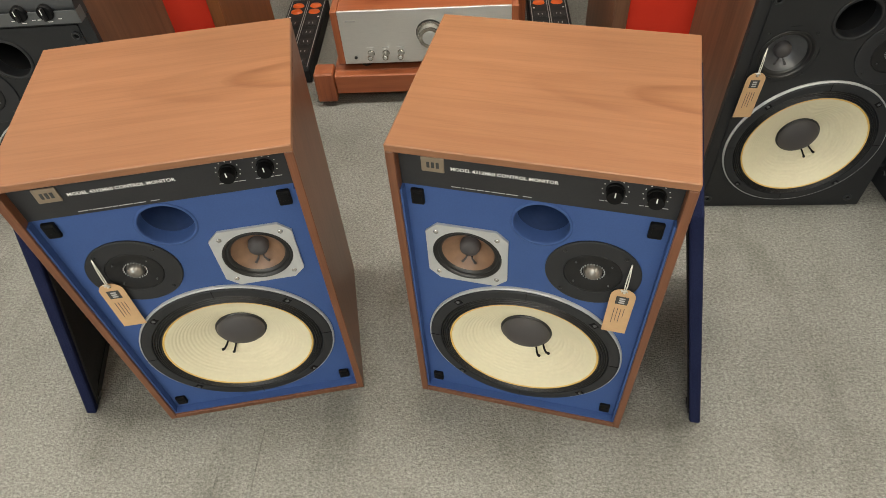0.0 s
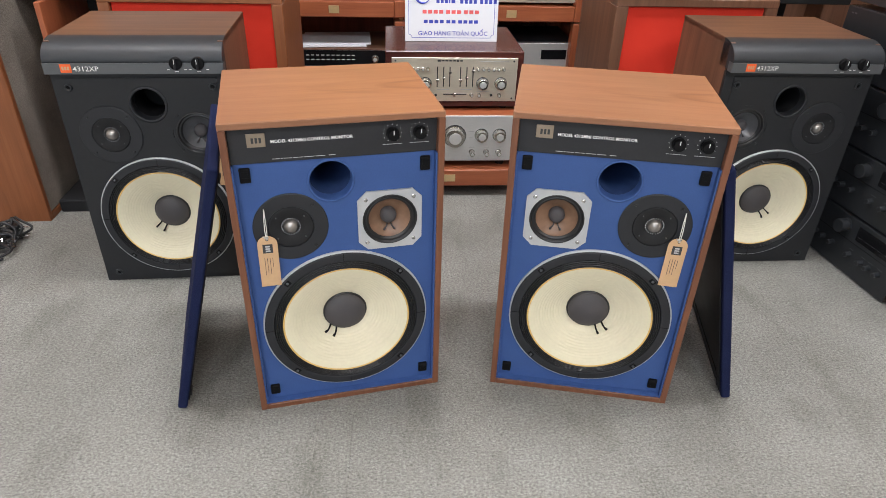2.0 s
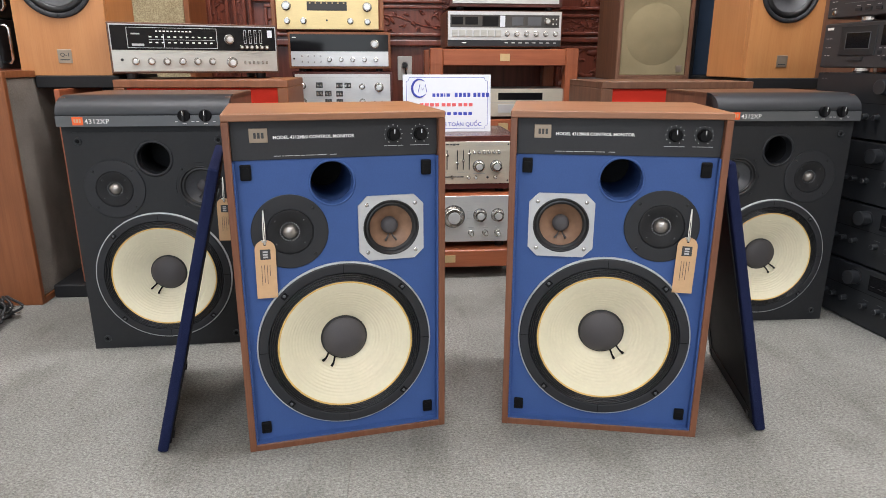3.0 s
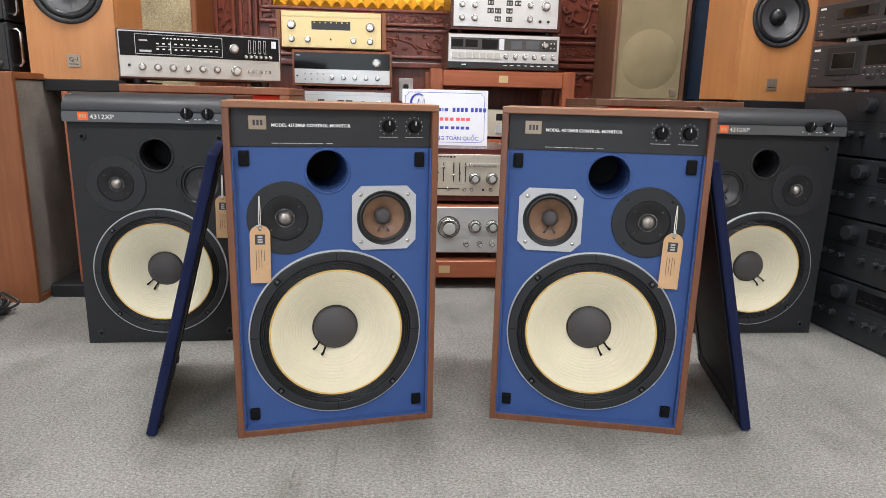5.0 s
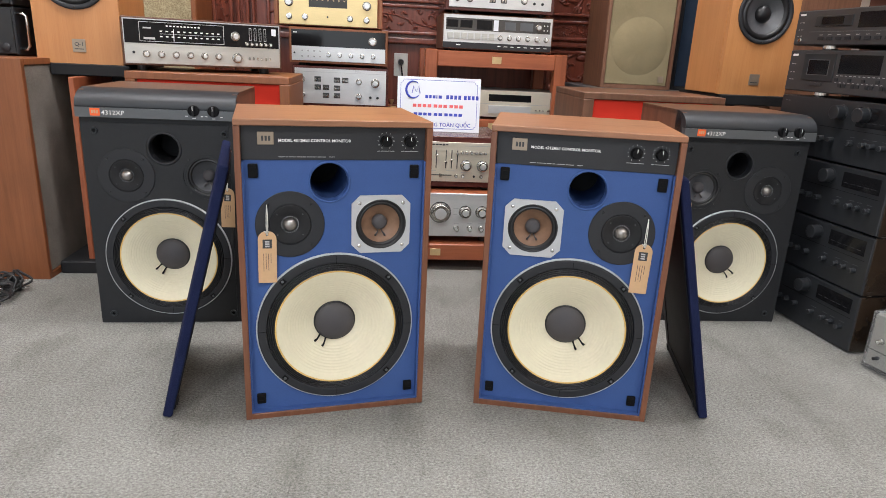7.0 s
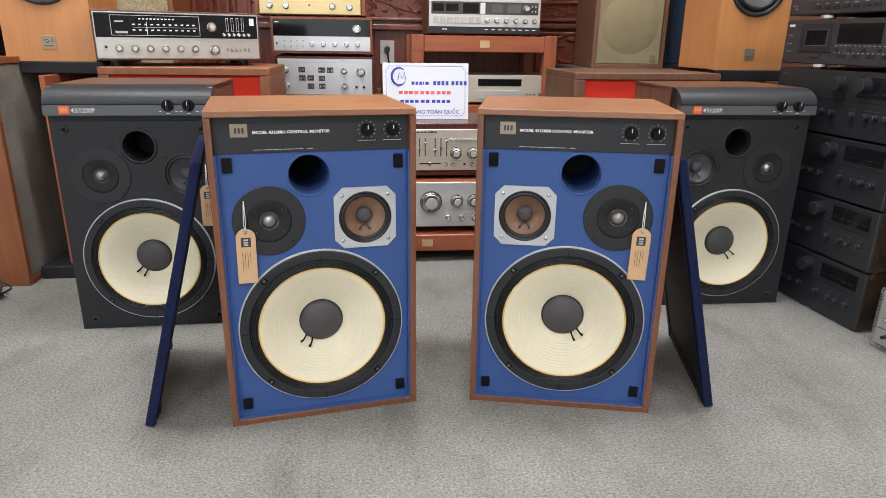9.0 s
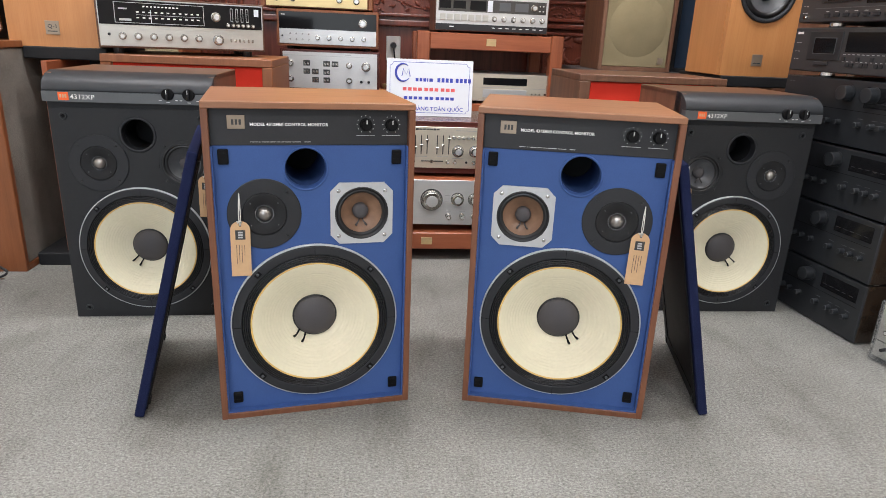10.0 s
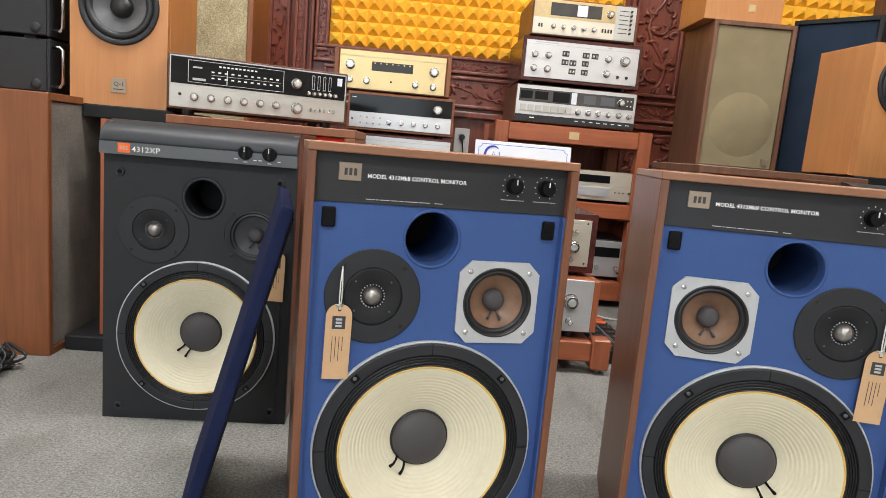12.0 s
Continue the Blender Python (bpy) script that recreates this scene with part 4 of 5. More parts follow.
prints(f, at, [(0.36, 0.385, 0.935, 0.006), (0.39, 0.415, 0.935, 0.004), (0.42, 0.445, 0.935, 0.004), (0.45, 0.475, 0.935, 0.004), (0.48, 0.505, 0.935, 0.004), (0.51, 0.53, 0.935, 0.006), (0.535, 0.56, 0.935, 0.004)], DARK_PRINT)
prints(f, at, [(0.70, 0.93, 0.92, 0.0015), (0.68, 0.78, 0.24, 0.0015), (0.10, 0.20, 0.24, 0.0015), (0.36, 0.46, 0.28, 0.0015), (0.55, 0.64, 0.28, 0.0015)], GREY_PRINT)
for u in (0.03, 0.97):
    for v in (0.07, 0.93):
        x, z = at(u, v)
        screw(x, 0.0, z, 0.003, DARK_PRINT, f)

SIGN = pose(-0.027, 1.775, 0.4527, -6, 0, 0) @ Matrix.Diagonal((0.975, 1, 0.98, 1))
t = thing("shop_sign", SIGN, "white printed card sign with blue border standing on the control amplifier", "sign")
part("card", box(-0.150, 0.150, 0, 0.004, 0.0, 0.190, 0.001), PAPER, t)
part("stand", box(-0.15, 0.15, 0.004, 0.055, 0.0, 0.003, 0.0005), PAPER, t)
e = 0.011
for q in ((-0.150 + 2 * e, 0.150 - 2 * e, e, e + 0.0014), (-0.150 + 2 * e, 0.150 - 2 * e, 0.19 - e, 0.19 - e + 0.0014), (-0.15 + e, -0.15 + e + 0.0014, 2 * e, 0.19 - 2 * e), (0.15 - e - 0.0014, 0.15 - e, 2 * e, 0.19 - 2 * e)):
    part("border_line", box(q[0], q[1], -0.0005, 0.001, q[2], q[3], 0), SIGN_BLUE, t)
for sx in (-1, 1):
    for sz, zc in ((1, e), (-1, 0.19 - e)):
        pts = [(sx * (0.15 - e) - sx * e * math.cos(a), -0.0004, zc + sz * e * math.sin(a)) for a in (math.pi / 2 * i / 6 for i in range(7))]
        part("border_line", tube(pts, 0.0007, 5), SIGN_BLUE, t)
# round emblem, then bars for the shop's name and its two numbers
ring = [(-0.093 + 0.0255 * math.cos(a), -0.0005, 0.145 + 0.029 * math.sin(a)) for a in (math.radians(50 + 270 * i / 30) for i in range(31))]
part("emblem", tube(ring, [0.0012 + 0.0028 * math.sin(math.pi * i / 30) for i in range(31)], 6), SIGN_BLUE, t, "blue crescent emblem")
part("emblem", tube([(-0.098, -0.0005, 0.132), (-0.092, -0.0005, 0.158), (-0.083, -0.0005, 0.138), (-0.074, -0.0005, 0.158), (-0.069, -0.0005, 0.132)], 0.0014, 5), SIGN_BLUE, t, "blue crescent emblem")
bars([(-0.050, -0.040, 0.117, 0.128), (-0.036, -0.027, 0.117, 0.128), (-0.023, -0.013, 0.117, 0.128), (-0.010, -0.006, 0.117, 0.128), (-0.002, 0.010, 0.117, 0.128)], -0.0001, SIGN_BLUE, t)
bars([(0.026 + 0.0145 * k + (0.006 if k > 3 else 0), 0.036 + 0.0145 * k + (0.006 if k > 3 else 0), 0.116, 0.130) for k in range(8)], -0.0001, SIGN_BLUE, t)
bars([(-0.094 + 0.0178 * k + (0.004 if k > 3 else 0) + (0.004 if k > 6 else 0), -0.081 + 0.0178 * k + (0.004 if k > 3 else 0) + (0.004 if k > 6 else 0), 0.085, 0.096) for k in range(10)], -0.0001, SIGN_RED, t)
bars([(-0.090 + 0.0172 * k + (0.004 if k > 3 else 0) + (0.004 if k > 5 else 0), -0.0775 + 0.0172 * k + (0.004 if k > 3 else 0) + (0.004 if k > 5 else 0), 0.056, 0.066) for k in range(10)], -0.0001, SIGN_BLUE, t)
lettering("GIAO HÀNG TOÀN QUỐC", 0.226, 0.0135, -0.108, -0.0004, 0.019, SIGN_BLUE, t, bold=0.012)


def power_strip(m, label):
    t = thing("power_strip", m, label, "power strip", "power strips")
    part("body", box(-0.062, 0.062, 0, 0.40, 0.0, 0.045, 0.004), BLACK, t)
    part("top_plate", box(-0.057, 0.057, 0.006, 0.394, 0.045, 0.047, 0.0008), PLASTIC, t)
    for x in (-0.053, -0.003, 0.003, 0.053):
        part("edge_line", box(x - 0.0009, x + 0.0009, 0.012, 0.388, 0.047, 0.0478, 0), GREY_PRINT, t)
    for yy in (0.318, 0.355):
        for sx in (-1, 1):
            part("switch", moved(lathe([(0, -0.006), (0.011, -0.005), (0.0125, 0.0)], 0, 0, 20), pose(sx * 0.028, yy, 0.047, -90, 0, 0) @ Matrix.Diagonal((1.5, 1, 1.05, 1))), ORANGE_SWITCH, t, "orange rocker switch", True)
    for sx in (-1, 1):
        part("lamp_dot", box(sx * 0.045 - 0.003, sx * 0.045 + 0.003, 0.285, 0.291, 0.047, 0.0482, 0.0004), WHITE, t)
    for yy in span(0.04, 0.25, 5):
        for sx in (-1, 1):
            so = part("socket", box(sx * 0.028 - 0.018, sx * 0.028 + 0.018, yy - 0.017, yy + 0.017, 0.047, 0.0488, 0.001), RUBBER, t)
            for q in (-0.006, 0.006):
                part("slot", box(sx * 0.028 + q - 0.0012, sx * 0.028 + q + 0.0012, yy - 0.005, yy + 0.005, 0.0486, 0.0491, 0), GREY_PRINT, so)


power_strip(pose(-0.446, 1.69, 0, 0, 0, 0), "black power strip with orange switches, on the carpet")
power_strip(pose(0.319, 1.69, 0, 0, 0, 0), "black power strip with orange switches, on the carpet")


# ---------------------------------------------------------------- the two tall racks
def rack(m, tiers, w, d, label):
    """Stacked mahogany tiers; each is (bottom of its rail, top of its shelf, top of its posts)."""
    t = thing("audio_rack", m, label, "rack", "mahogany racks")
    for z0, z1, zp in tiers:
        fr = part("front_rail", box(-w / 2 + 0.056, w / 2 - 0.056, 0, 0.03, z0, z1, 0.003), MAHOGANY, t)
        part("name_plate", box(-0.021, 0.021, -0.0015, 0.001, (z0 + z1) / 2 - 0.015, (z0 + z1) / 2 + 0.015, 0.0003), BRASS, fr, "brass name plate")
        part("back_rail", box(-w / 2 + 0.056, w / 2 - 0.056, d - 0.03, d, z0, z1, 0.003), MAHOGANY, t)
        part("shelf", box(-w / 2 + 0.056, w / 2 - 0.056, 0.03, d - 0.03, z1 - 0.018, z1 - 0.0005, 0.001), MAHOGANY, t)
        for sx in (-1, 1):
            part("side_rail", box(min(sx * (w / 2 - 0.052), sx * (w / 2 - 0.024)), max(sx * (w / 2 - 0.052), sx * (w / 2 - 0.024)), 0.05, d - 0.05, z0, z1, 0.003), MAHOGANY, t)
            for yy in (-0.004, d - 0.05):
                lo = max(0.018, z0 - 0.0)
                p = part("post", box(min(sx * w / 2, sx * (w / 2 - 0.056)), max(sx * w / 2, sx * (w / 2 - 0.056)), yy, yy + 0.054, lo, zp - 0.026, 0.004), MAHOGANY_V, t)
                part("spike", lathe([(0.003, 0), (0.011, 0.016), (0.013, 0.0262)], 0, 0, 16), BRASS, p, "brass cone foot").matrix_local = pose(sx * (w / 2 - 0.028), yy + 0.027, zp - 0.026 if zp < 0.6 else lo - 0.018, 90, 0, 0)
    return t


rack(pose(0.285, 2.45, 0), ((0.030, 0.110, 0.395), (0.375, 0.436, 0.70), (0.664, 0.732, 0.762)), 0.645, 0.46, "red-mahogany three-tier audio rack with brass plates")
rack(pose(-0.445, 2.45, 0), ((0.030, 0.118, 0.395), (0.385, 0.446, 0.478)), 0.60, 0.46, "red-mahogany two-tier audio rack with brass plates")

# left rack, from the lowest shelf up
t, f, at = gear(pose(-0.455, 2.47, 0.118), 0.44, 0.125, 0.33, "small walnut-cased receiver with lit dial, on the lowest shelf", "receiver", WALNUT, SILVER, 0.006, 0.01)
panel_area(f, at, 0, 1, 0.42, 1.0, GLASS_DARK, "dial_glass", "dark dial glass")
knobs(f, at, [(u, 0.2, 0.010) for u in span(0.16, 0.68, 5)])
knobs(f, at, [(0.9, 0.7, 0.014)], None, 0.02, 0.001)
buttons(f, at, span(0.80, 0.94, 4), 0.2, 0.006, 0.012, KNOB)
prints(f, at, [(0.22 + 0.05 * k, 0.25 + 0.05 * k, v, 0.003) for k in range(10) for v in (0.66, 0.82)], WHITE, 0.001)
t = thing("papers", pose(-0.47, 2.49, 0.254, 0, 0, 3), "white printed leaflets lying on the small receiver", "papers")
part("sheet", box(-0.15, 0.15, 0, 0.21, 0, 0.006, 0.0005), PAPER, t)
part("sheet", box(-0.12, 0.17, 0.02, 0.23, 0.006, 0.011, 0.0005), PAPER, t)

t, f, at = gear(pose(-0.41, 2.49, 0.446), 0.425, 0.172, 0.36, "silver integrated amplifier with square buttons, on the rack", "amplifier", ROSEWOOD, SILVER_COOL, 0.010, 0.02)
knobs(f, at, [(0.08, 0.68, 0.0125), (0.08, 0.25, 0.0125), (0.70, 0.66, 0.0125), (0.70, 0.24, 0.0125)])
knobs(f, at, [(0.88, 0.64, 0.0185)], None, 0.02)
knobs(f, at, [(0.83, 0.22, 0.006), (0.91, 0.22, 0.006)], RUBBER, 0.006)
for u, v in ((0.25, 0.70), (0.46, 0.69), (0.55, 0.69), (0.25, 0.47), (0.34, 0.47), (0.46, 0.46), (0.34, 0.24), (0.46, 0.24)):
    bb = panel_area(f, at, u - 0.035, u + 0.035, v - 0.075, v + 0.075, DARK_PRINT, "button_recess")
    buttons(f, at, [u - 0.017, u + 0.017], v - 0.01, 0.009, 0.012, KNOB)
prints(f, at, [(0.0, 1.0, 0.9, 0.0012), (0.66, 0.72, 0.95, 0.003)], GREY_PRINT)
top = 0.446 + 0.02 + 0.172
t, f, at = gear(pose(-0.418, 2.49, top), 0.43, 0.150, 0.33, "walnut-cased tuner with black dial and silver lower panel, on the amplifier", "tuner", ORANGE_WOOD, SILVER_COOL, 0.010, 0.012)
panel_area(f, at, 0.0, 1.0, 0.47, 1.0, GLASS_DARK, "dial_glass", "black dial glass")
knobs(f, at, [(0.86, 0.70, 0.018)], None, 0.02, 0.001)
knobs(f, at, [(u, 0.21, 0.0095) for u in span(0.39, 0.87, 5)])
knobs(f, at, [(u, v, 0.0032) for u in span(0.11, 0.30, 4) for v in (0.14, 0.32)], None, 0.006)
knobs(f, at, [(0.03, 0.24, 0.004)], RUBBER, 0.004)
prints(f, at, [(0.02, 0.06, 0.9, 0.003)], WHITE, 0.001)
t, f, at = gear(pose(-0.462, 2.49, top + 0.162), 0.43, 0.155, 0.30, "pale gold amplifier with wooden sides, on top of the tuner", "amplifier", ORANGE_WOOD, GOLD, 0.004, 0.006, ORANGE_WOOD)
panel_area(f, at, 0.0, 1.0, 0.84, 0.88, BRASS, "groove")
panel_area(f, at, 0.30, 0.69, 0.50, 0.74, DARK_PRINT, "window", "small dark dial window")
for u in span(0.33, 0.66, 7):
    buttons(f, at, [u], 0.70, 0.006, 0.005, BRASS, "dial_mark", 0.0018)
knobs(f, at, [(0.10, 0.62, 0.018), (0.89, 0.60, 0.018)], None, 0.02)
knobs(f, at, [(0.10, 0.22, 0.0125), (0.26, 0.22, 0.0125), (0.72, 0.22, 0.0125), (0.89, 0.20, 0.0125)], None, 0.018)
knobs(f, at, [(0.49, 0.24, 0.004)], RUBBER, 0.004)

# right rack
t, f, at = gear(pose(0.37, 2.49, 0.110), 0.42, 0.16, 0.33, "silver stereo component with a round meter, on the lowest shelf", "amplifier", GLOSS_BLACK, SILVER_COOL, 0.004, 0.012)
panel_area(f, at, 0.66, 0.93, 0.55, 0.82, GLASS_DARK, "meter", "dark meter window")
knobs(f, at, [(u, 0.25, 0.0085) for u in (0.5, 0.6, 0.7, 0.9)])
knobs(f, at, [(0.93, 0.12, 0.004)], RUBBER, 0.004)
t, f, at = gear(pose(0.392, 2.47, 0.436), 0.43, 0.118, 0.30, "champagne-silver disc player, on the middle shelf", "disc player", SILVER, CHAMPAGNE, 0.0, 0.012)
panel_area(f, at, 0.20, 0.66, 0.60, 0.86, GLASS_DARK, "display", "black display window")
panel_area(f, at, 0.20, 0.66, 0.14, 0.44, SILVER_COOL, "disc_tray", "silver disc drawer", 0.006)
prints(f, at, [(0.0, 1.0, 0.5, 0.0012)], GREY_PRINT)
buttons(f, at, [0.88], 0.30, 0.028, 0.008, KNOB)
buttons(f, at, [0.72, 0.76, 0.80], 0.3, 0.006, 0.005, KNOB)

t, f, at = gear(pose(0.289, 2.49, 0.7325), 0.50, 0.150, 0.33, "silver receiver with smoked dial and square keys, on the rack", "receiver", WALNUT_V, SILVER_COOL, 0.004, 0.008)
panel_area(f, at, 0.02, 0.98, 0.54, 0.90, MIRROR_GLASS, "dial_glass", "smoked dial glass with meters")
panel_area(f, at, 0.03, 0.13, 0.62, 0.84, GLASS_DARK, "meter", "", 0.0022)
panel_area(f, at, 0.15, 0.26, 0.62, 0.84, GLASS_DARK, "meter", "", 0.0022)
panel_area(f, at, 0.30, 0.44, 0.58, 0.86, GLASS_DARK, "dial", "", 0.0022)
panel_area(f, at, 0.455, 0.50, 0.56, 0.88, PAPER, "dial_strip", "pale dial strip", 0.0022)
panel_area(f, at, 0.56, 0.66, 0.60, 0.84, STRIP_GREY, "dial", "", 0.0022)
panel_area(f, at, 0.70, 0.82, 0.60, 0.84, STRIP_GREY, "dial", "", 0.0022)
panel_area(f, at, 0.0, 1.0, 0.0, 0.18, PANEL_BLACK, "lower_band", "black lower band")
buttons(f, at, span(0.06, 0.44, 7), 0.37, 0.024, 0.026, SILVER, "key", 0.006)
knobs(f, at, [(u, 0.36, 0.0105) for u in span(0.52, 0.95, 6)])
knobs(f, at, [(0.87, 0.72, 0.014)], None, 0.02, 0.001)
knobs(f, at, [(u, v, 0.0045) for u in (0.92, 0.95) for v in (0.64, 0.78)], None, 0.01, 0.001)
prints(f, at, [(0.12, 0.16, 0.1, 0.004)] + [(u, u + 0.03, 0.1, 0.003) for u in span(0.5, 0.93, 8)], WHITE, 0.001)
t, f, at = gear(pose(0.289, 2.475, 0.8905), 0.485, 0.172, 0.36, "silver integrated amplifier in a dark wooden case, on the receiver", "amplifier", ROSEWOOD, SILVER_COOL, 0.014, 0.012)
knobs(f, at, [(0.08, 0.62, 0.0125), (0.08, 0.25, 0.0125), (0.20, 0.62, 0.0125), (0.20, 0.25, 0.0135), (0.73, 0.66, 0.0125), (0.73, 0.26, 0.0135)])
knobs(f, at, [(0.88, 0.64, 0.019)], None, 0.02)
knobs(f, at, [(0.83, 0.20, 0.006), (0.91, 0.20, 0.006)], RUBBER, 0.006)
for u, v in ((0.35, 0.70), (0.53, 0.70), (0.61, 0.70), (0.35, 0.47), (0.42, 0.47), (0.53, 0.48), (0.42, 0.24), (0.53, 0.24)):
    panel_area(f, at, u - 0.03, u + 0.03, v - 0.075, v + 0.075, DARK_PRINT, "button_recess")
    buttons(f, at, [u - 0.014, u + 0.014], v - 0.01, 0.008, 0.012, KNOB)
prints(f, at, [(0.0, 1.0, 0.9, 0.0012), (0.08, 0.28, 0.95, 0.003), (0.72, 0.75, 0.95, 0.004)], GREY_PRINT)
t, f, at = gear(pose(0.282, 2.48, 1.0745), 0.42, 0.142, 0.33, "champagne receiver with slider controls, on top of the stack", "receiver", WALNUT_V, CHAMPAGNE, 0.005, 0.008)
panel_area(f, at, 0.0, 0.80, 0.48, 1.0, BRASS, "upper_panel", "pale bronze upper panel")
panel_area(f, at, 0.16, 0.66, 0.55, 0.92, MIRROR_GLASS, "dial_glass", "smoked dial glass", 0.0022)
panel_area(f, at, 0.42, 0.52, 0.58, 0.90, PAPER, "dial_strip", "pale dial strip", 0.003)
knobs(f, at, [(0.745, 0.72, 0.0135)], None, 0.02, 0.001)
knobs(f, at, [(u, 0.24, 0.0085) for u in span(0.20, 0.60, 5)])
buttons(f, at, [0.06, 0.085], 0.24, 0.006, 0.014, DARK_PRINT)
buttons(f, at, span(0.685, 0.77, 4), 0.24, 0.006, 0.014, DARK_PRINT)
panel_area(f, at, 0.80, 1.0, 0.0, 1.0, SILVER, "slider_panel")
for v in span(0.22, 0.86, 6):
    prints(f, at, [(0.835, 0.925, v, 0.003)], DARK_PRINT, 0.0015)
    knobs(f, at, [(0.95, v, 0.0042)], RUBBER, 0.012, 0.001)


# ---------------------------------------------------------------- the two red-fronted cabinets and what stands by them
def red_cabinet(m, w, d, h, side, label, case):
    t = thing("red_speaker", m, label, "loudspeaker", "red-fronted speakers")
    top = h - 0.022
    for sx in (-1, 1):
        part("side_panel", box(min(sx * w / 2, sx * (w / 2 - side)), max(sx * w / 2, sx * (w / 2 - side)), 0, d, 0, top, 0.002), case, t)
    part("top_panel", box(-w / 2, w / 2, 0, d, top, h, 0.002), case, t)
    part("bottom_panel", box(-w / 2 + side, w / 2 - side, 0, d, 0, 0.03, 0.001), case, t)
    part("back_panel", box(-w / 2 + side, w / 2 - side, d - 0.02, d - 0.004, 0.03, top, 0), BLACK, t)
    part("grille", box(-w / 2 + side + 0.001, w / 2 - side - 0.001, 0.012, 0.028, 0.031, top - 0.001, 0.001), RED, t, "bright red cloth grille")


t = thing("base_plinth", pose(-0.86, 1.50, 0), "low black plinth under the red-fronted speaker", "plinth")
part("body", box(-0.365, 0.345, 0, 0.46, 0, 0.04, 0.004), BLACK, t)
red_cabinet(pose(-0.746, 1.52, 0.04), 0.478, 0.36, 0.588, 0.03, "teak speaker with bright red grille, on a black plinth", ORANGE_WOOD)
red_cabinet(pose(0.68, 1.60, 0.0), 0.49, 0.36, 0.62, 0.036, "teak speaker with bright red grille, behind a black monitor", WALNUT_V)

t, f, at = gear(pose(-0.772, 1.617, 0.6283, 0, 0, 19), 0.462, 0.138, 0.29, "walnut-cased stereo receiver with black dial, on the red-fronted speaker", "receiver", WALNUT, SILVER, 0.005, 0.016)
panel_area(f, at, 0.0, 1.0, 0.46, 1.0, GLASS_DARK, "dial_panel", "black upper panel")
for q in ((0.095, 0.625, 0.925, 0.935), (0.095, 0.625, 0.50, 0.51), (0.095, 0.0985, 0.50, 0.935), (0.6215, 0.625, 0.50, 0.935), (0.0, 1.0, 0.975, 1.0), (0.0, 0.006, 0.46, 1.0), (0.994, 1.0, 0.46, 1.0)):
    panel_area(f, at, *q, FRAME_SILVER, "trim_line", "", 0.002)
prints(f, at, [(0.22 + 0.036 * k, 0.236 + 0.036 * k, v, 0.0035) for k in range(11) for v in (0.62, 0.74)], WHITE, 0.001)
prints(f, at, [(0.26 + 0.022 * k, 0.273 + 0.022 * k, 0.86, 0.0035) for k in range(10)], WHITE, 0.001)
prints(f, at, [(0.22, 0.61, 0.68, 0.001), (0.12, 0.17, 0.80, 0.004), (0.12, 0.19, 0.57, 0.006)], GREY_PRINT, 0.001)
panel_area(f, at, 0.303, 0.307, 0.52, 0.80, PAPER, "dial_needle", "", 0.002)
knobs(f, at, [(0.70, 0.71, 0.0135)], None, 0.02, 0.001)
for u in span(0.80, 0.90, 4):
    panel_area(f, at, u - 0.008, u + 0.008, 0.62, 0.92, FRAME_SILVER, "slider_frame", "", 0.0018)
    panel_area(f, at, u - 0.0055, u + 0.0055, 0.635, 0.905, GLASS_DARK, "slider_slot", "", 0.0022)
knobs(f, at, [(u, 0.54, 0.0055) for u in span(0.775, 0.935, 6)], None, 0.012, 0.001)
panel_area(f, at, 0.945, 0.975, 0.76, 0.92, PAPER, "label_patch", "", 0.0018)
knobs(f, at, [(u, 0.22, 0.0098) for u in span(0.13, 0.585, 6)], None, 0.02)
knobs(f, at, [(0.708, 0.20, 0.0145)], None, 0.02)
buttons(f, at, span(0.79, 0.93, 6), 0.2, 0.005, 0.009, KNOB)
knobs(f, at, [(0.055, 0.25, 0.004)], RUBBER, 0.004)


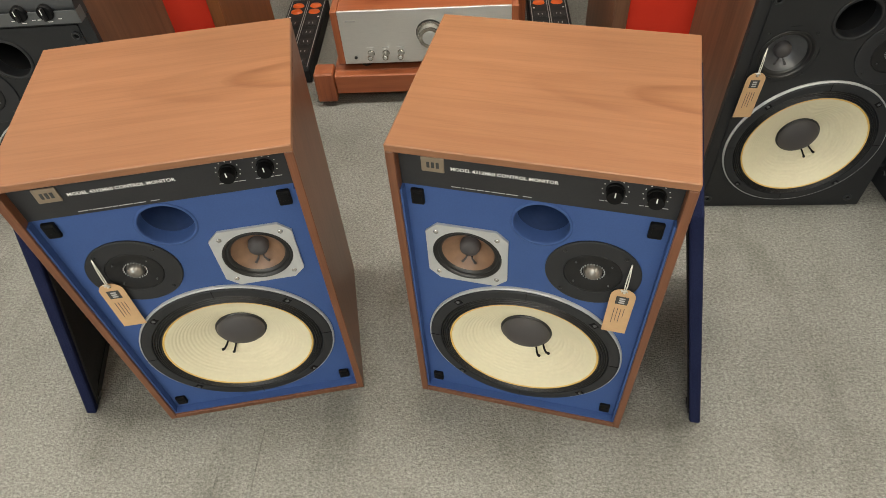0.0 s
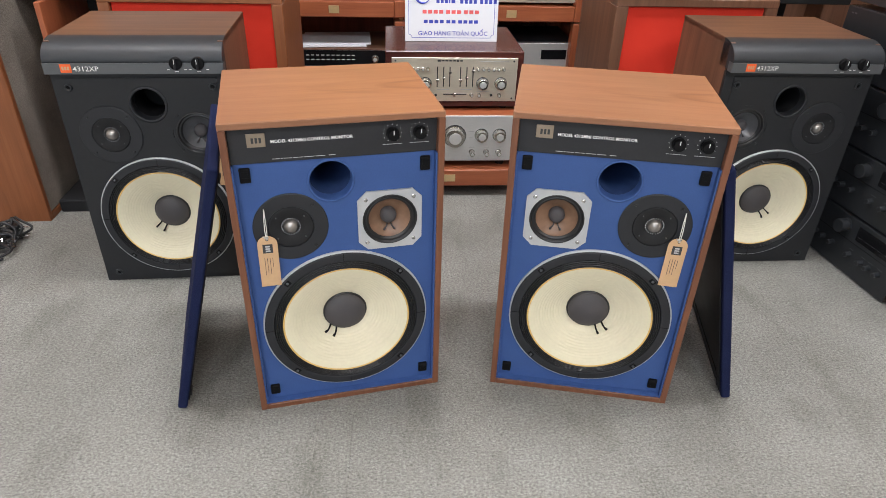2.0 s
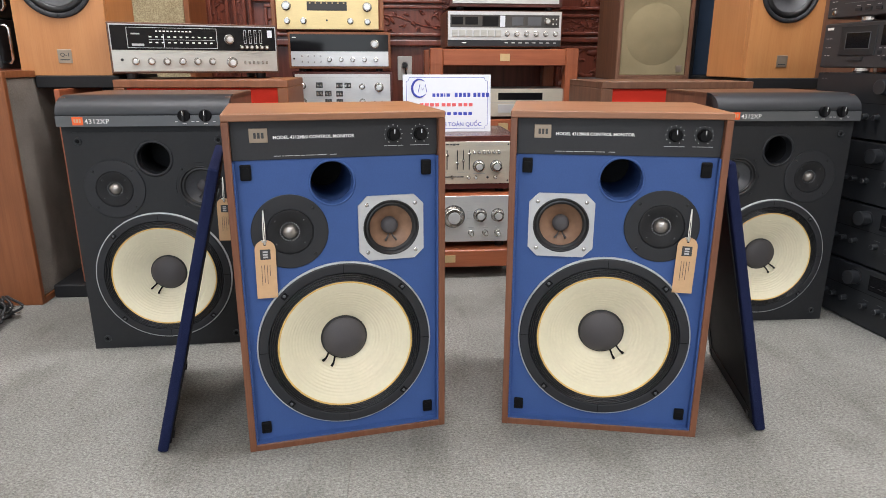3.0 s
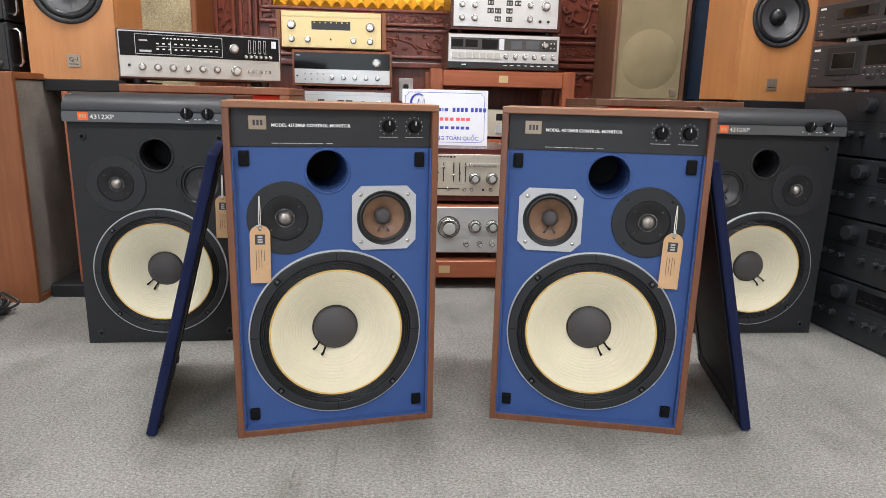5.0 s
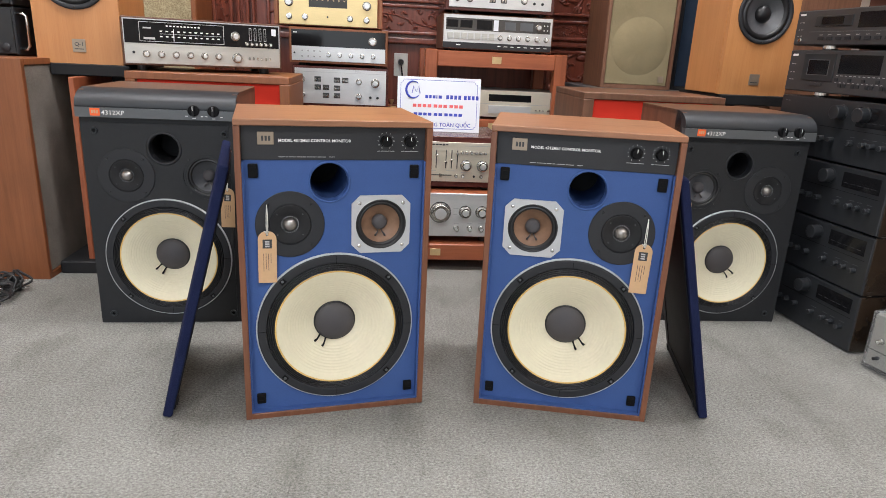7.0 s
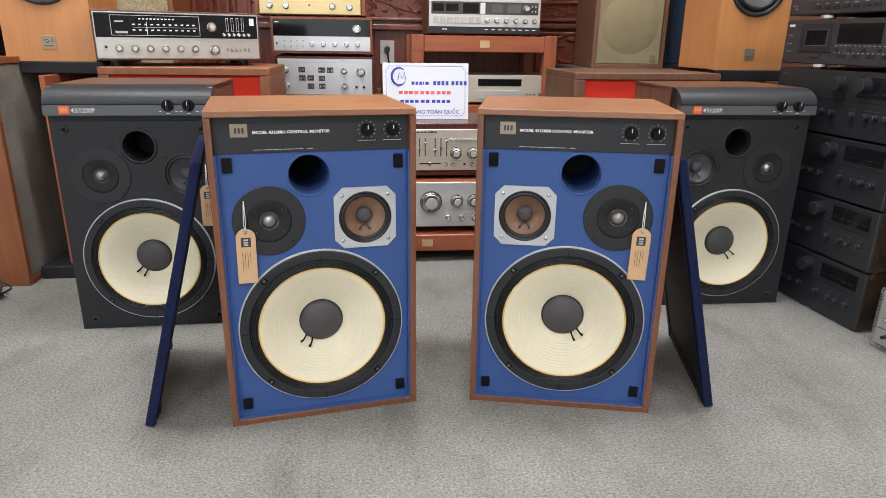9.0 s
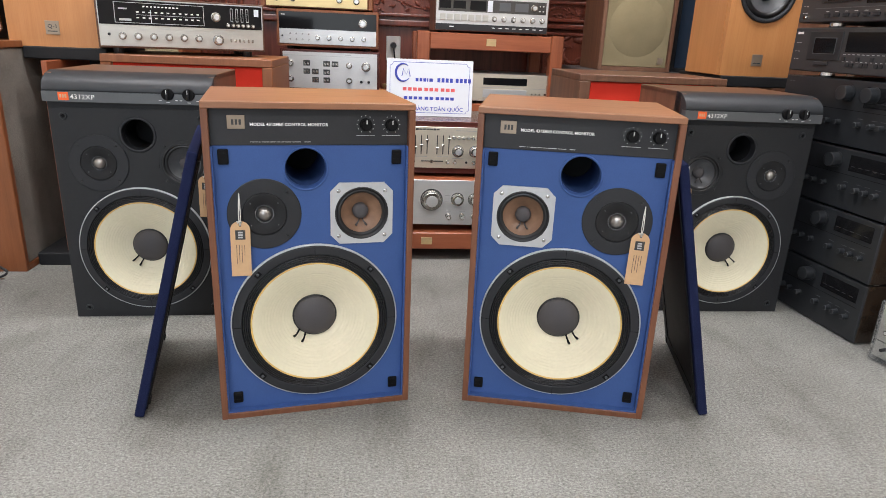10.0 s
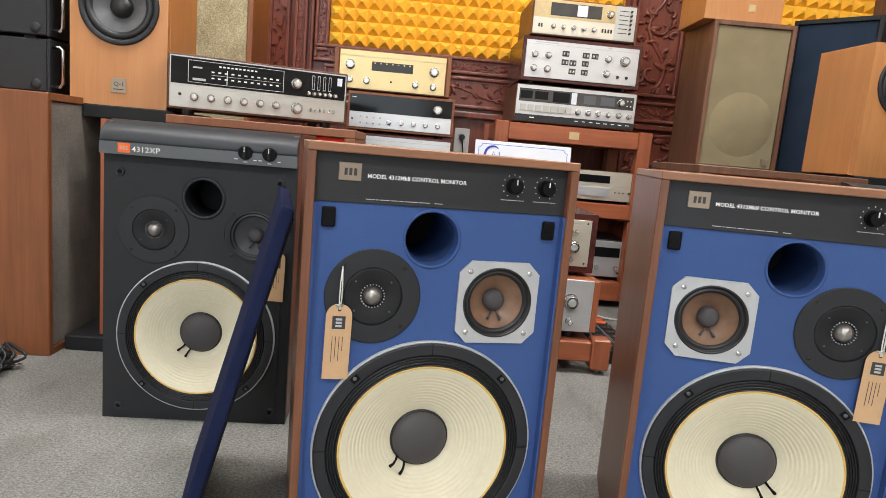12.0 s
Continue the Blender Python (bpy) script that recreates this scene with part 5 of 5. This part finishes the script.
def bookshelf(m, w, h, d, wc, label, badge):
    t = thing("bookshelf_speaker", m, label, "loudspeaker", "cherry bookshelf speakers")
    part("cabinet", plate(rect(-w / 2, w / 2, 0, h), [circle(0, wc, 0.085, 64)], 0, 0.02), CHERRY, t, "cherry-veneered front")
    part("cabinet_shell", box(-w / 2, w / 2, 0.0205, d, 0, h, 0.0025), CHERRY, t)
    wf = part("woofer", lathe([(0.0995, 0.0004), (0.0995, -0.005), (0.097, -0.007), (0.088, -0.0066), (0.085, -0.001)], 0, wc, 72), PLASTIC, t, smooth=True)
    part("surround", lathe([(0.085, -0.001), (0.081, -0.005), (0.075, -0.0065), (0.069, -0.004), (0.066, 0.001)], 0, wc, 72), RUBBER, wf, "black half-roll surround", True)
    part("cone", lathe([(0.066, 0.001), (0.045, 0.010), (0.028, 0.018)], 0, wc, 72), DARK_CONE, wf, "grey polymer cone", True)
    part("dust_cap", lathe([(0.029, 0.0178), (0.027, 0.009), (0.020, 0.002), (0.010, -0.002), (0, -0.003)], 0, wc, 40), RUBBER, wf, "glossy black dust cap", True)
    for k in range(6):
        a = math.radians(30 + 60 * k)
        screw(0.092 * math.cos(a), -0.0066, wc + 0.092 * math.sin(a), 0.0032, RUBBER, wf)
    tw = part("tweeter", lathe([(0.045, 0.0004), (0.045, -0.003), (0.025, -0.003), (0.014, 0.002)], 0, wc + 0.155, 48), PLASTIC, t, smooth=True)
    part("dome", lathe([(0.014, 0.002), (0.011, -0.004), (0, -0.007)], 0, wc + 0.155, 24), RUBBER, tw, smooth=True)
    bd = part("badge", box(-0.019, 0.019, -0.002, 0.0, 0.034, 0.072, 0.0008), BADGE, t, "square bronze badge")
    if badge:
        lettering("Q-1", 0.024, 0.011, -0.012, -0.0024, 0.052, DARK_PRINT, bd, bold=0.01)
    bars([(-0.013, 0.013, 0.042, 0.0445)], -0.002, DARK_PRINT, bd)


def speaker_stand(m, w, d, h, label):
    t = thing("speaker_stand", m, label, "speaker stand", "black speaker stands")
    part("top_plate", box(-w / 2, w / 2, 0, d, h - 0.035, h, 0.003), BLACK, t)
    part("column", box(-0.045, 0.045, d - 0.13, d - 0.04, 0.02, h - 0.035, 0.003), BLACK, t)
    part("base_plate", box(-w / 2 + 0.01, w / 2 - 0.01, d - 0.24, d - 0.005, 0, 0.02, 0.003), BLACK, t)
    return t


stand = speaker_stand(pose(-1.115, 1.61, 0.04), 0.235, 0.33, 0.598, "black speaker stand with red-brown wooden side, on the black plinth")
part("side_panel", box(-0.032, -0.016, -0.085, 0.28, 0.0, 0.5625, 0.002), MAHOGANY_V, stand, "red-brown wooden side board")
bookshelf(pose(-1.142, 1.615, 0.6382, 0, 0, 3), 0.243, 0.395, 0.27, 0.255, "cherry bookshelf speaker with bronze badge, on a black stand", True)
speaker_stand(pose(1.085, 1.70, 0.0), 0.26, 0.33, 0.628, "black speaker stand behind a black monitor")
bookshelf(pose(1.075, 1.71, 0.6282, 0, 0, 2), 0.252, 0.385, 0.245, 0.272, "cherry bookshelf speaker with dark badge, on a black stand", False)

# speaker against the left wall: orange-wood side towards the room's middle, grey grille facing east
t = thing("floor_speaker", pose(-1.230, 1.442, 0), "orange-teak floor speaker with grey cloth front", "loudspeaker")
part("side_panel", box(-0.40, 0, 0, 0.018, 0, 0.652, 0.002), ORANGE_WOOD, t, "orange teak side")
part("side_panel", box(-0.40, 0, 0.40, 0.418, 0, 0.652, 0.002), ORANGE_WOOD, t)
part("top_panel", box(-0.40, 0, 0.018, 0.40, 0.634, 0.652, 0.001), ORANGE_WOOD, t)
part("bottom_panel", box(-0.40, 0, 0.018, 0.40, 0, 0.018, 0.001), ORANGE_WOOD, t)
part("back_panel", box(-0.398, -0.38, 0.018, 0.40, 0.018, 0.634, 0), BLACK, t)
part("grille", box(-0.03, -0.006, 0.019, 0.399, 0.019, 0.633, 0.002), GREY_CLOTH, t, "grey woven grille cloth")


def side_amp(z, label):
    t = thing("power_amplifier", pose(-1.315, 1.60, z), label, "amplifier", "black power amplifiers")
    part("case", box(-0.36, 0, 0, 0.43, 0.006, 0.138, 0.003), GLOSS_BLACK, t)
    for a in ((-0.03, 0.024), (-0.24, 0.05)):
        part("bolt", lathe([(0, -0.004), (0.012, -0.004), (0.014, 0.0)], a[0], a[1], 20), PLASTIC, t, smooth=True)
    part("front_plate", box(0, 0.007, -0.004, 0.434, 0.004, 0.140, 0.002), GLOSS_BLACK, t)
    for yy in (0.012, 0.418):
        part("handle", tube([(0.005, yy, 0.022), (0.026, yy, 0.022), (0.033, yy, 0.03), (0.033, yy, 0.114), (0.026, yy, 0.122), (0.005, yy, 0.122)], 0.0045, 10), CHROME, t, "chrome rack handle", True)
    for sx in (-0.3, -0.06):
        part("foot", box(sx - 0.015, sx + 0.015, 0.03, 0.06, 0, 0.006, 0), RUBBER, t)


for k in range(3):
    side_amp(0.652 + k * 0.141, "black power amplifier with chrome handles, stacked on the floor speaker")

# beige-fronted tower behind the receiver
t = thing("tower_speaker", pose(-1.055, 2.30, 0), "wooden tower speaker with beige woven grille", "loudspeaker")
for q in ((-0.19, -0.165, 0, 0.26, 0, 1.25), (0.064, 0.084, 0, 0.26, 0, 1.25)):
    part("side_panel", box(*q, 0.002), ORANGE_WOOD, t)
part("top_panel", box(-0.165, 0.064, 0, 0.26, 1.22, 1.25, 0.001), ORANGE_WOOD, t)
part("bottom_panel", box(-0.165, 0.064, 0, 0.26, 0, 0.03, 0.001), ORANGE_WOOD, t)
part("back_panel", box(-0.165, 0.064, 0.24, 0.26, 0.03, 1.22, 0), ORANGE_WOOD, t)
part("grille", box(-0.164, 0.063, 0.010, 0.03, 0.031, 1.219, 0.002), MOTTLED_CLOTH, t, "beige woven grille cloth")

# right rear: a walnut base cabinet carrying the tan-fronted and the navy-fronted speakers
t = thing("base_cabinet", pose(1.05, 2.10, 0), "plain walnut base cabinet under two speakers", "cabinet")
part("body", box(-0.40, 0.55, 0, 0.55, 0.03, 0.595, 0.003), WALNUT_V, t)
part("top_panel", box(-0.405, 0.555, -0.005, 0.555, 0.595, 0.612, 0.003), STRIP_GREY, t, "grey-topped board")
part("plinth", box(-0.38, 0.53, 0.02, 0.53, 0, 0.03, 0), BLACK, t)


def fabric_speaker(name, m, w, h, d, case, fabric, label, what):
    t = thing(name, m, label, "loudspeaker")
    e = 0.016
    for q in ((-w / 2, -w / 2 + e, 0, d, 0, h), (w / 2 - e, w / 2, 0, d, 0, h)):
        part("side_panel", box(*q, 0.002), case, t)
    part("top_panel", box(-w / 2 + e, w / 2 - e, 0, d, h - e, h, 0.001), case, t)
    part("bottom_panel", box(-w / 2 + e, w / 2 - e, 0, d, 0, e, 0.001), case, t)
    part("back_panel", box(-w / 2 + e, w / 2 - e, d - 0.02, d, e, h - e, 0), case, t)
    part("grille", box(-w / 2 + e + 0.001, w / 2 - e - 0.001, 0.008, 0.024, e + 0.001, h - e - 0.001, 0.002), fabric, t, what)
    return t


t = fabric_speaker("shelf_speaker", pose(0.840, 2.20, 0.612, 0, 0, -3), 0.300, 0.535, 0.30, WALNUT_V, BEIGE_CLOTH, "walnut speaker with faded beige grille, on the base cabinet", "faded beige woven grille cloth")
# driver's shadow behind the cloth, shaped as a shallow disc
part("woofer_shadow", lathe([(0.118, 0.0), (0.116, -0.0012), (0, -0.0008)], 0.0, 0.172, 56, 0.0085), BEIGE_CLOTH, t, "shallow round disc standing for the driver's shadow behind the cloth", True)
part("badge", box(0.095, 0.118, 0.004, 0.009, 0.03, 0.055, 0.0005), BADGE, t, "small dark badge")
fabric_speaker("dark_speaker", pose(1.126, 2.182, 0.612, 0, 0, -48), 0.29, 0.575, 0.26, BLACK, NAVY_CLOTH, "dark speaker with navy grille, on the base cabinet", "navy woven grille cloth")
t = thing("small_speaker", pose(0.775, 2.21, 1.147, 0, 0, -3), "small cherry speaker with brass badge, on the beige-grilled speaker", "loudspeaker")
part("cabinet", box(-0.125, 0.155, 0, 0.26, 0, 0.36, 0.002), CHERRY, t)
part("badge", box(0.03, 0.055, -0.002, 0.001, 0.035, 0.06, 0.0005), BRASS, t, "brass badge")
t = thing("brown_speaker", pose(1.46, 2.0, 0), "plain dark walnut tower speaker", "loudspeaker")
part("cabinet", box(-0.13, 0.17, 0, 0.3, 0, 1.35, 0.003), WALNUT_V, t)

# ---------------------------------------------------------------- black component stack on the right, facing west
def black_unit(z, label):
    t = thing("black_component", pose(0.989, 1.385, z, 0, 0, -85), label, "hifi component", "black component stack")
    return t, 0.447, 0.36


def stack_amp(z, label, tall, big):
    """Amplifier whose front faces west; x runs along the front from its north end."""
    t, w, d = black_unit(z, label)
    h = tall
    part("case", box(0.006, w - 0.006, 0.004, d, 0.006, h - 0.0005, 0.003), GLOSS_BLACK, t)
    for x0, x1 in ((0, 0.006), (w - 0.006, w)):
        part("side_panel", box(x0, x1, 0.002, d, 0.004, h - 0.0005, 0.0015), BRONZE_SIDE, t, "dark bronze lacquered side")
    f = part("face_plate", box(0.001, w - 0.001, -0.003, 0.006, 0.005, h - 0.001, 0.002), GLOSS_BLACK, t)
    for fx in (0.05, w - 0.024):
        for fy in (0.03, d - 0.05):
            part("foot", lathe([(0, 0), (0.020, 0), (0.021, 0.002), (0.021, 0.0062)], 0, 0, 20), CHROME, t, "chrome foot").matrix_local = pose(fx, fy, 0, 90, 0, 0)
    # pale rings on the black knobs are painted highlights
    for x, z0, r in big:
        k = knob(x, -0.003, z0, r, f, GLOSS_BLACK, 0.026)
        part("knob_glint", lathe([(r * 0.80, -0.0262), (r * 0.88, -0.0254), (r * 0.80, -0.0246)], x, z0, 28, -0.003), DECK_GREY, k)
    for x in (0.165, 0.195, 0.232, 0.300, 0.345, 0.372, 0.405):
        k = knob(x, -0.003, 0.062, 0.0078, f, GLOSS_BLACK, 0.015)
        part("knob_glint", lathe([(0.0060, -0.0152), (0.0068, -0.0146), (0.0060, -0.014)], x, 0.062, 18, -0.003), STRIP_GREY, k)
    for x in (0.292, 0.337, 0.364, 0.397):
        part("print_bar", box(x, x + 0.017, -0.0034, 0, 0.076, 0.0775, 0), STRIP_GREY, f)
    part("groove", box(0.16, 0.43, -0.0036, 0, 0.0945, 0.0955, 0), JET, f)
    part("window", box(0.30, 0.425, -0.0040, 0, 0.106, h - 0.014, 0.0006), GLASS_DARK, f, "smoked display window")
    for k in range(5):
        part("print_bar", box(0.308 + 0.023 * k, 0.322 + 0.023 * k, -0.0044, 0, 0.118, 0.1192, 0), DECK_GREY, f)
    for x in (0.018, 0.030):
        part("print_bar", box(x, x + 0.008, -0.0034, 0, h - 0.018, h - 0.015, 0), STRIP_GREY, f)
    return t


def stack_deck(z, h, label, tape):
    t, w, d = black_unit(z, label)
    part("case", box(0.0, w, 0.004, d, 0.012, h, 0.003), DECK_GREY, t)
    f = part("face_plate", box(0.001, w - 0.001, -0.003, 0.006, 0.013, h - 0.002, 0.002), DECK_GREY, t)
    for fx in (0.115, w - 0.06):
        for fy in (0.03, d - 0.05):
            part("foot", lathe([(0, 0), (0.019, 0), (0.020, 0.004), (0.020, 0.0122)], 0, 0, 20), CHROME, t, "chrome foot").matrix_local = pose(fx, fy, 0, 90, 0, 0)
    bars([(0.012, 0.034, h * 0.86, h * 0.91)], -0.003, WHITE, f)
    for hz in (0.68, 0.5, 0.34):
        bars([(0.014, 0.020, h * hz, h * hz + 0.0016), (0.024, 0.032, h * hz, h * hz + 0.0016)], -0.003, GREY_PRINT, f)
    if tape:
        dr = part("door", box(0.065, 0.185, -0.006, 0, h * 0.34, h * 0.92, 0.001), GLOSS_BLACK, f, "dark cassette door")
        part("window", box(0.088, 0.165, -0.0068, -0.005, h * 0.48, h * 0.78, 0), GLASS_DARK, dr, "smoked window")
        for q in ((0.086, 0.167, 0.465, 0.478), (0.086, 0.167, 0.782, 0.795), (0.086, 0.0875, 0.478, 0.782), (0.1655, 0.167, 0.478, 0.782)):
            part("window_trim", box(q[0], q[1], -0.0072, -0.0055, h * q[2], h * q[3], 0), STRIP_GREY, dr)
        part("door_latch", box(0.100, 0.150, -0.0075, -0.003, h * 0.24, h * 0.31, 0.0008), DECK_GREY, f)
        part("display", box(0.20, 0.34, -0.004, 0, h * 0.52, h * 0.90, 0), GLASS_DARK, f, "dark display window")
        for k in range(15):
            x = 0.195 + 0.0155 * k
            part("button", box(x, x + 0.011, -0.006, 0, h * (0.24 if k % 3 else 0.36), h * (0.31 if k % 3 else 0.43), 0.0004), PLASTIC, f)
            bars([(x + 0.001, x + 0.009, h * 0.47, h * 0.482), (x + 0.001, x + 0.007, h * 0.33, h * 0.342)], -0.003, GREY_PRINT, f)
    else:
        part("disc_tray", box(0.080, 0.215, -0.006, 0, h * 0.58, h * 0.84, 0.001), GLOSS_BLACK, f, "black disc drawer")
        part("window", box(0.105, 0.185, -0.0068, -0.005, h * 0.62, h * 0.80, 0), GLASS_DARK, f, "smoked window")
        part("display", box(0.235, 0.43, -0.004, 0, h * 0.52, h * 0.88, 0), GLASS_DARK, f, "dark display window")
        part("groove", box(0.06, 0.44, -0.0036, 0, h * 0.44, h * 0.455, 0), STRIP_GREY, f)
        for k in range(9):
            x = 0.10 + 0.033 * k
            part("button", box(x, x + 0.02, -0.006, 0, h * 0.24, h * 0.32, 0.0004), PLASTIC, f)
            bars([(x + 0.002, x + 0.014, h * 0.36, h * 0.372)], -0.003, GREY_PRINT, f)
        knob(0.030, -0.003, h * 0.24, 0.006, f, CHROME, 0.006)
    return t


for k in range(3):
    stack_amp(k * 0.1605, "gloss-black amplifier with dark knobs, in the floor stack", 0.1605, [(0.255, 0.150 - 0.022, 0.021)])
stack_amp(3 * 0.1605, "gloss-black amplifier with two knobs, on top of three others", 0.170, [(0.245, 0.137, 0.021), (0.325, 0.137, 0.021)])
stack_deck(0.6516, 0.128, "black cassette deck with small buttons, on the amplifier stack", True)
stack_deck(0.7797, 0.108, "black disc deck, on top of the amplifier stack", False)
t = thing("white_box", pose(1.17, 1.02, 0.8878, 0, 0, -85), "plain white carton on the black deck", "box")
part("carton", box(-0.05, 0.2, 0, 0.28, 0, 0.14, 0.003), PAPER, t)
part("lid_edge", box(-0.051, 0.201, -0.001, 0.281, 0.098, 0.102, 0.0005), PLASTIC_WHITE, t)

# silver components near the stack's south end
for z, dx, lab in ((0.0, 0.0, "silver amplifier in clear plastic wrap, on the carpet"), (0.165, 0.05, "silver amplifier stacked on a wrapped amplifier"), (0.31, 0.09, "silver component on top of two amplifiers")):
    t = thing("silver_amplifier", pose(1.02 + dx, 0.865, z, 0, 0, -78), lab, "amplifier", "silver amplifier pile")
    part("case", box(0, 0.42, 0.004, 0.34, 0.014, 0.150, 0.003), SILVER, t)
    f = part("face_plate", box(0, 0.42, -0.004, 0.005, 0.014, 0.150, 0.002), SILVER, t)
    part("groove", box(0.0, 0.42, -0.0045, 0, 0.055, 0.057, 0), DARK_PRINT, f)
    for x in (0.03, 0.30):
        knob(x, -0.004, 0.085, 0.007, f)
        knob(x, -0.004, 0.04, 0.005, f, RUBBER)
    for fx in (0.05, 0.37):
        for fy in (0.05, 0.29):
            part("foot", box(fx - 0.014, fx + 0.014, fy - 0.014, fy + 0.014, 0, 0.014, 0.002), RUBBER, t)
    if z == 0.0:
        bm = box(-0.006, 0.426, -0.012, 0.346, 0.004, 0.158, 0.006, 2)
        part("plastic_wrap", bm, WRAP, t, "clear crinkled plastic wrap")

# curtain in front of the right wall
bm = bmesh.new()
rows = []
for i in range(121):
    yy = 0.2 + 2.5 * i / 120
    xx = 2.2 + 0.035 * math.sin(yy * 44) + 0.01 * math.sin(yy * 17)
    rows.append((bm.verts.new((xx, yy, 0.02)), bm.verts.new((xx, yy, 2.6))))
for a, c in zip(rows, rows[1:]):
    bm.faces.new((a[0], c[0], c[1], a[1]))
bmesh.ops.solidify(bm, geom=list(bm.faces), thickness=0.004)
t = thing("curtain", pose(0, 0, 0), "red-brown curtain hanging in folds on the side wall", "curtain")
part("fabric", bm, CURTAIN, t, smooth=True)
part("rail", tube([(2.2, 0.15, 2.6), (2.2, 2.75, 2.6)], 0.012), BRASS, t)

# ---------------------------------------------------------------- cables
rnd = random.Random(4)
t = thing("cable_heap", pose(-1.298, 1.295, 0), "tangled heap of black power cords on the carpet", "cable")
for k in range(9):
    pts = []
    a0, rx, ry = rnd.uniform(0, 6), rnd.uniform(0.018, 0.040), rnd.uniform(0.018, 0.036)
    ox, oy, tip = rnd.uniform(-0.05, 0.03), -0.075 + 0.018 * k, rnd.uniform(0.25, 1.1)
    for i in range(44):
        a = a0 + i / 43 * 9.5
        u, v = rx * math.cos(a) + 0.008 * math.sin(3.1 * a + k), ry * math.sin(a) + 0.006 * math.cos(2.3 * a)
        pts.append((ox + u, oy + v * math.cos(tip), 0.0045 + max(0.0, v * math.sin(tip) + ry * math.sin(tip)) + 0.004 * (1 + math.sin(2 * a + k))))
    part("cord", tube(pts, 0.0037, 6), CABLE, t, smooth=True)
for ox, oy, oz, tz in ((0.018, 0.045, 0.012, 8), (0.012, 0.062, 0.03, -12), (-0.02, -0.02, 0.025, 30)):
    pl = part("plug", box(-0.02, 0.02, -0.011, 0.011, -0.009, 0.009, 0.004, 2), CABLE, t, "black plug")
    pl.matrix_local = pose(ox, oy, oz, 0, 0, tz)
    for q in (-0.006, 0.006):
        part("prong", tube([(0.019, q, 0), (0.036, q, 0)], 0.002, 8), CHROME, pl)
part("cord", tube([(-0.30 + 0.02 * i, -0.02 + 0.012 * math.sin(i * 0.9), 0.0045 + 0.03 * math.sin(math.pi * i / 14) ** 2) for i in range(15)], 0.0037, 6), CABLE, t, smooth=True)
for k, (pts, mm) in enumerate((
    ([(-0.33, 2.35, 0.01), (-0.40, 2.2, 0.006), (-0.36, 2.05, 0.006), (-0.25, 2.02, 0.006), (-0.2, 2.15, 0.006), (-0.25, 2.4, 0.006)], CABLE_WHITE),
    ([(0.36, 2.38, 0.01), (0.42, 2.25, 0.006), (0.55, 2.2, 0.006), (0.62, 2.3, 0.006), (0.6, 2.5, 0.006)], CABLE_WHITE),
    ([(-0.5, 2.38, 0.01), (-0.42, 2.28, 0.006), (-0.3, 2.26, 0.006), (-0.15, 2.3, 0.006)], CABLE),
    ([(-0.33, 2.10, 0.03), (-0.34, 2.2, 0.05), (-0.28, 2.3, 0.03), (-0.2, 2.4, 0.006)], CABLE))):
    fine = []
    for a, c in zip(pts, pts[1:]):
        fine += [tuple(a[j] + (c[j] - a[j]) * s / 6 for j in range(3)) for s in range(6)]
    for _ in range(3):
        fine = [fine[0]] + [tuple((p[j] + 2 * q[j] + r[j]) / 4 for j in range(3)) for p, q, r in zip(fine, fine[1:], fine[2:])] + [fine[-1]]
    c = part("floor_cable", tube(fine, 0.0038, 6), mm, smooth=True)
    tagged(c, ("white" if mm is CABLE_WHITE else "black") + " power cord lying on the carpet behind the stand", "cable", "loose cords")
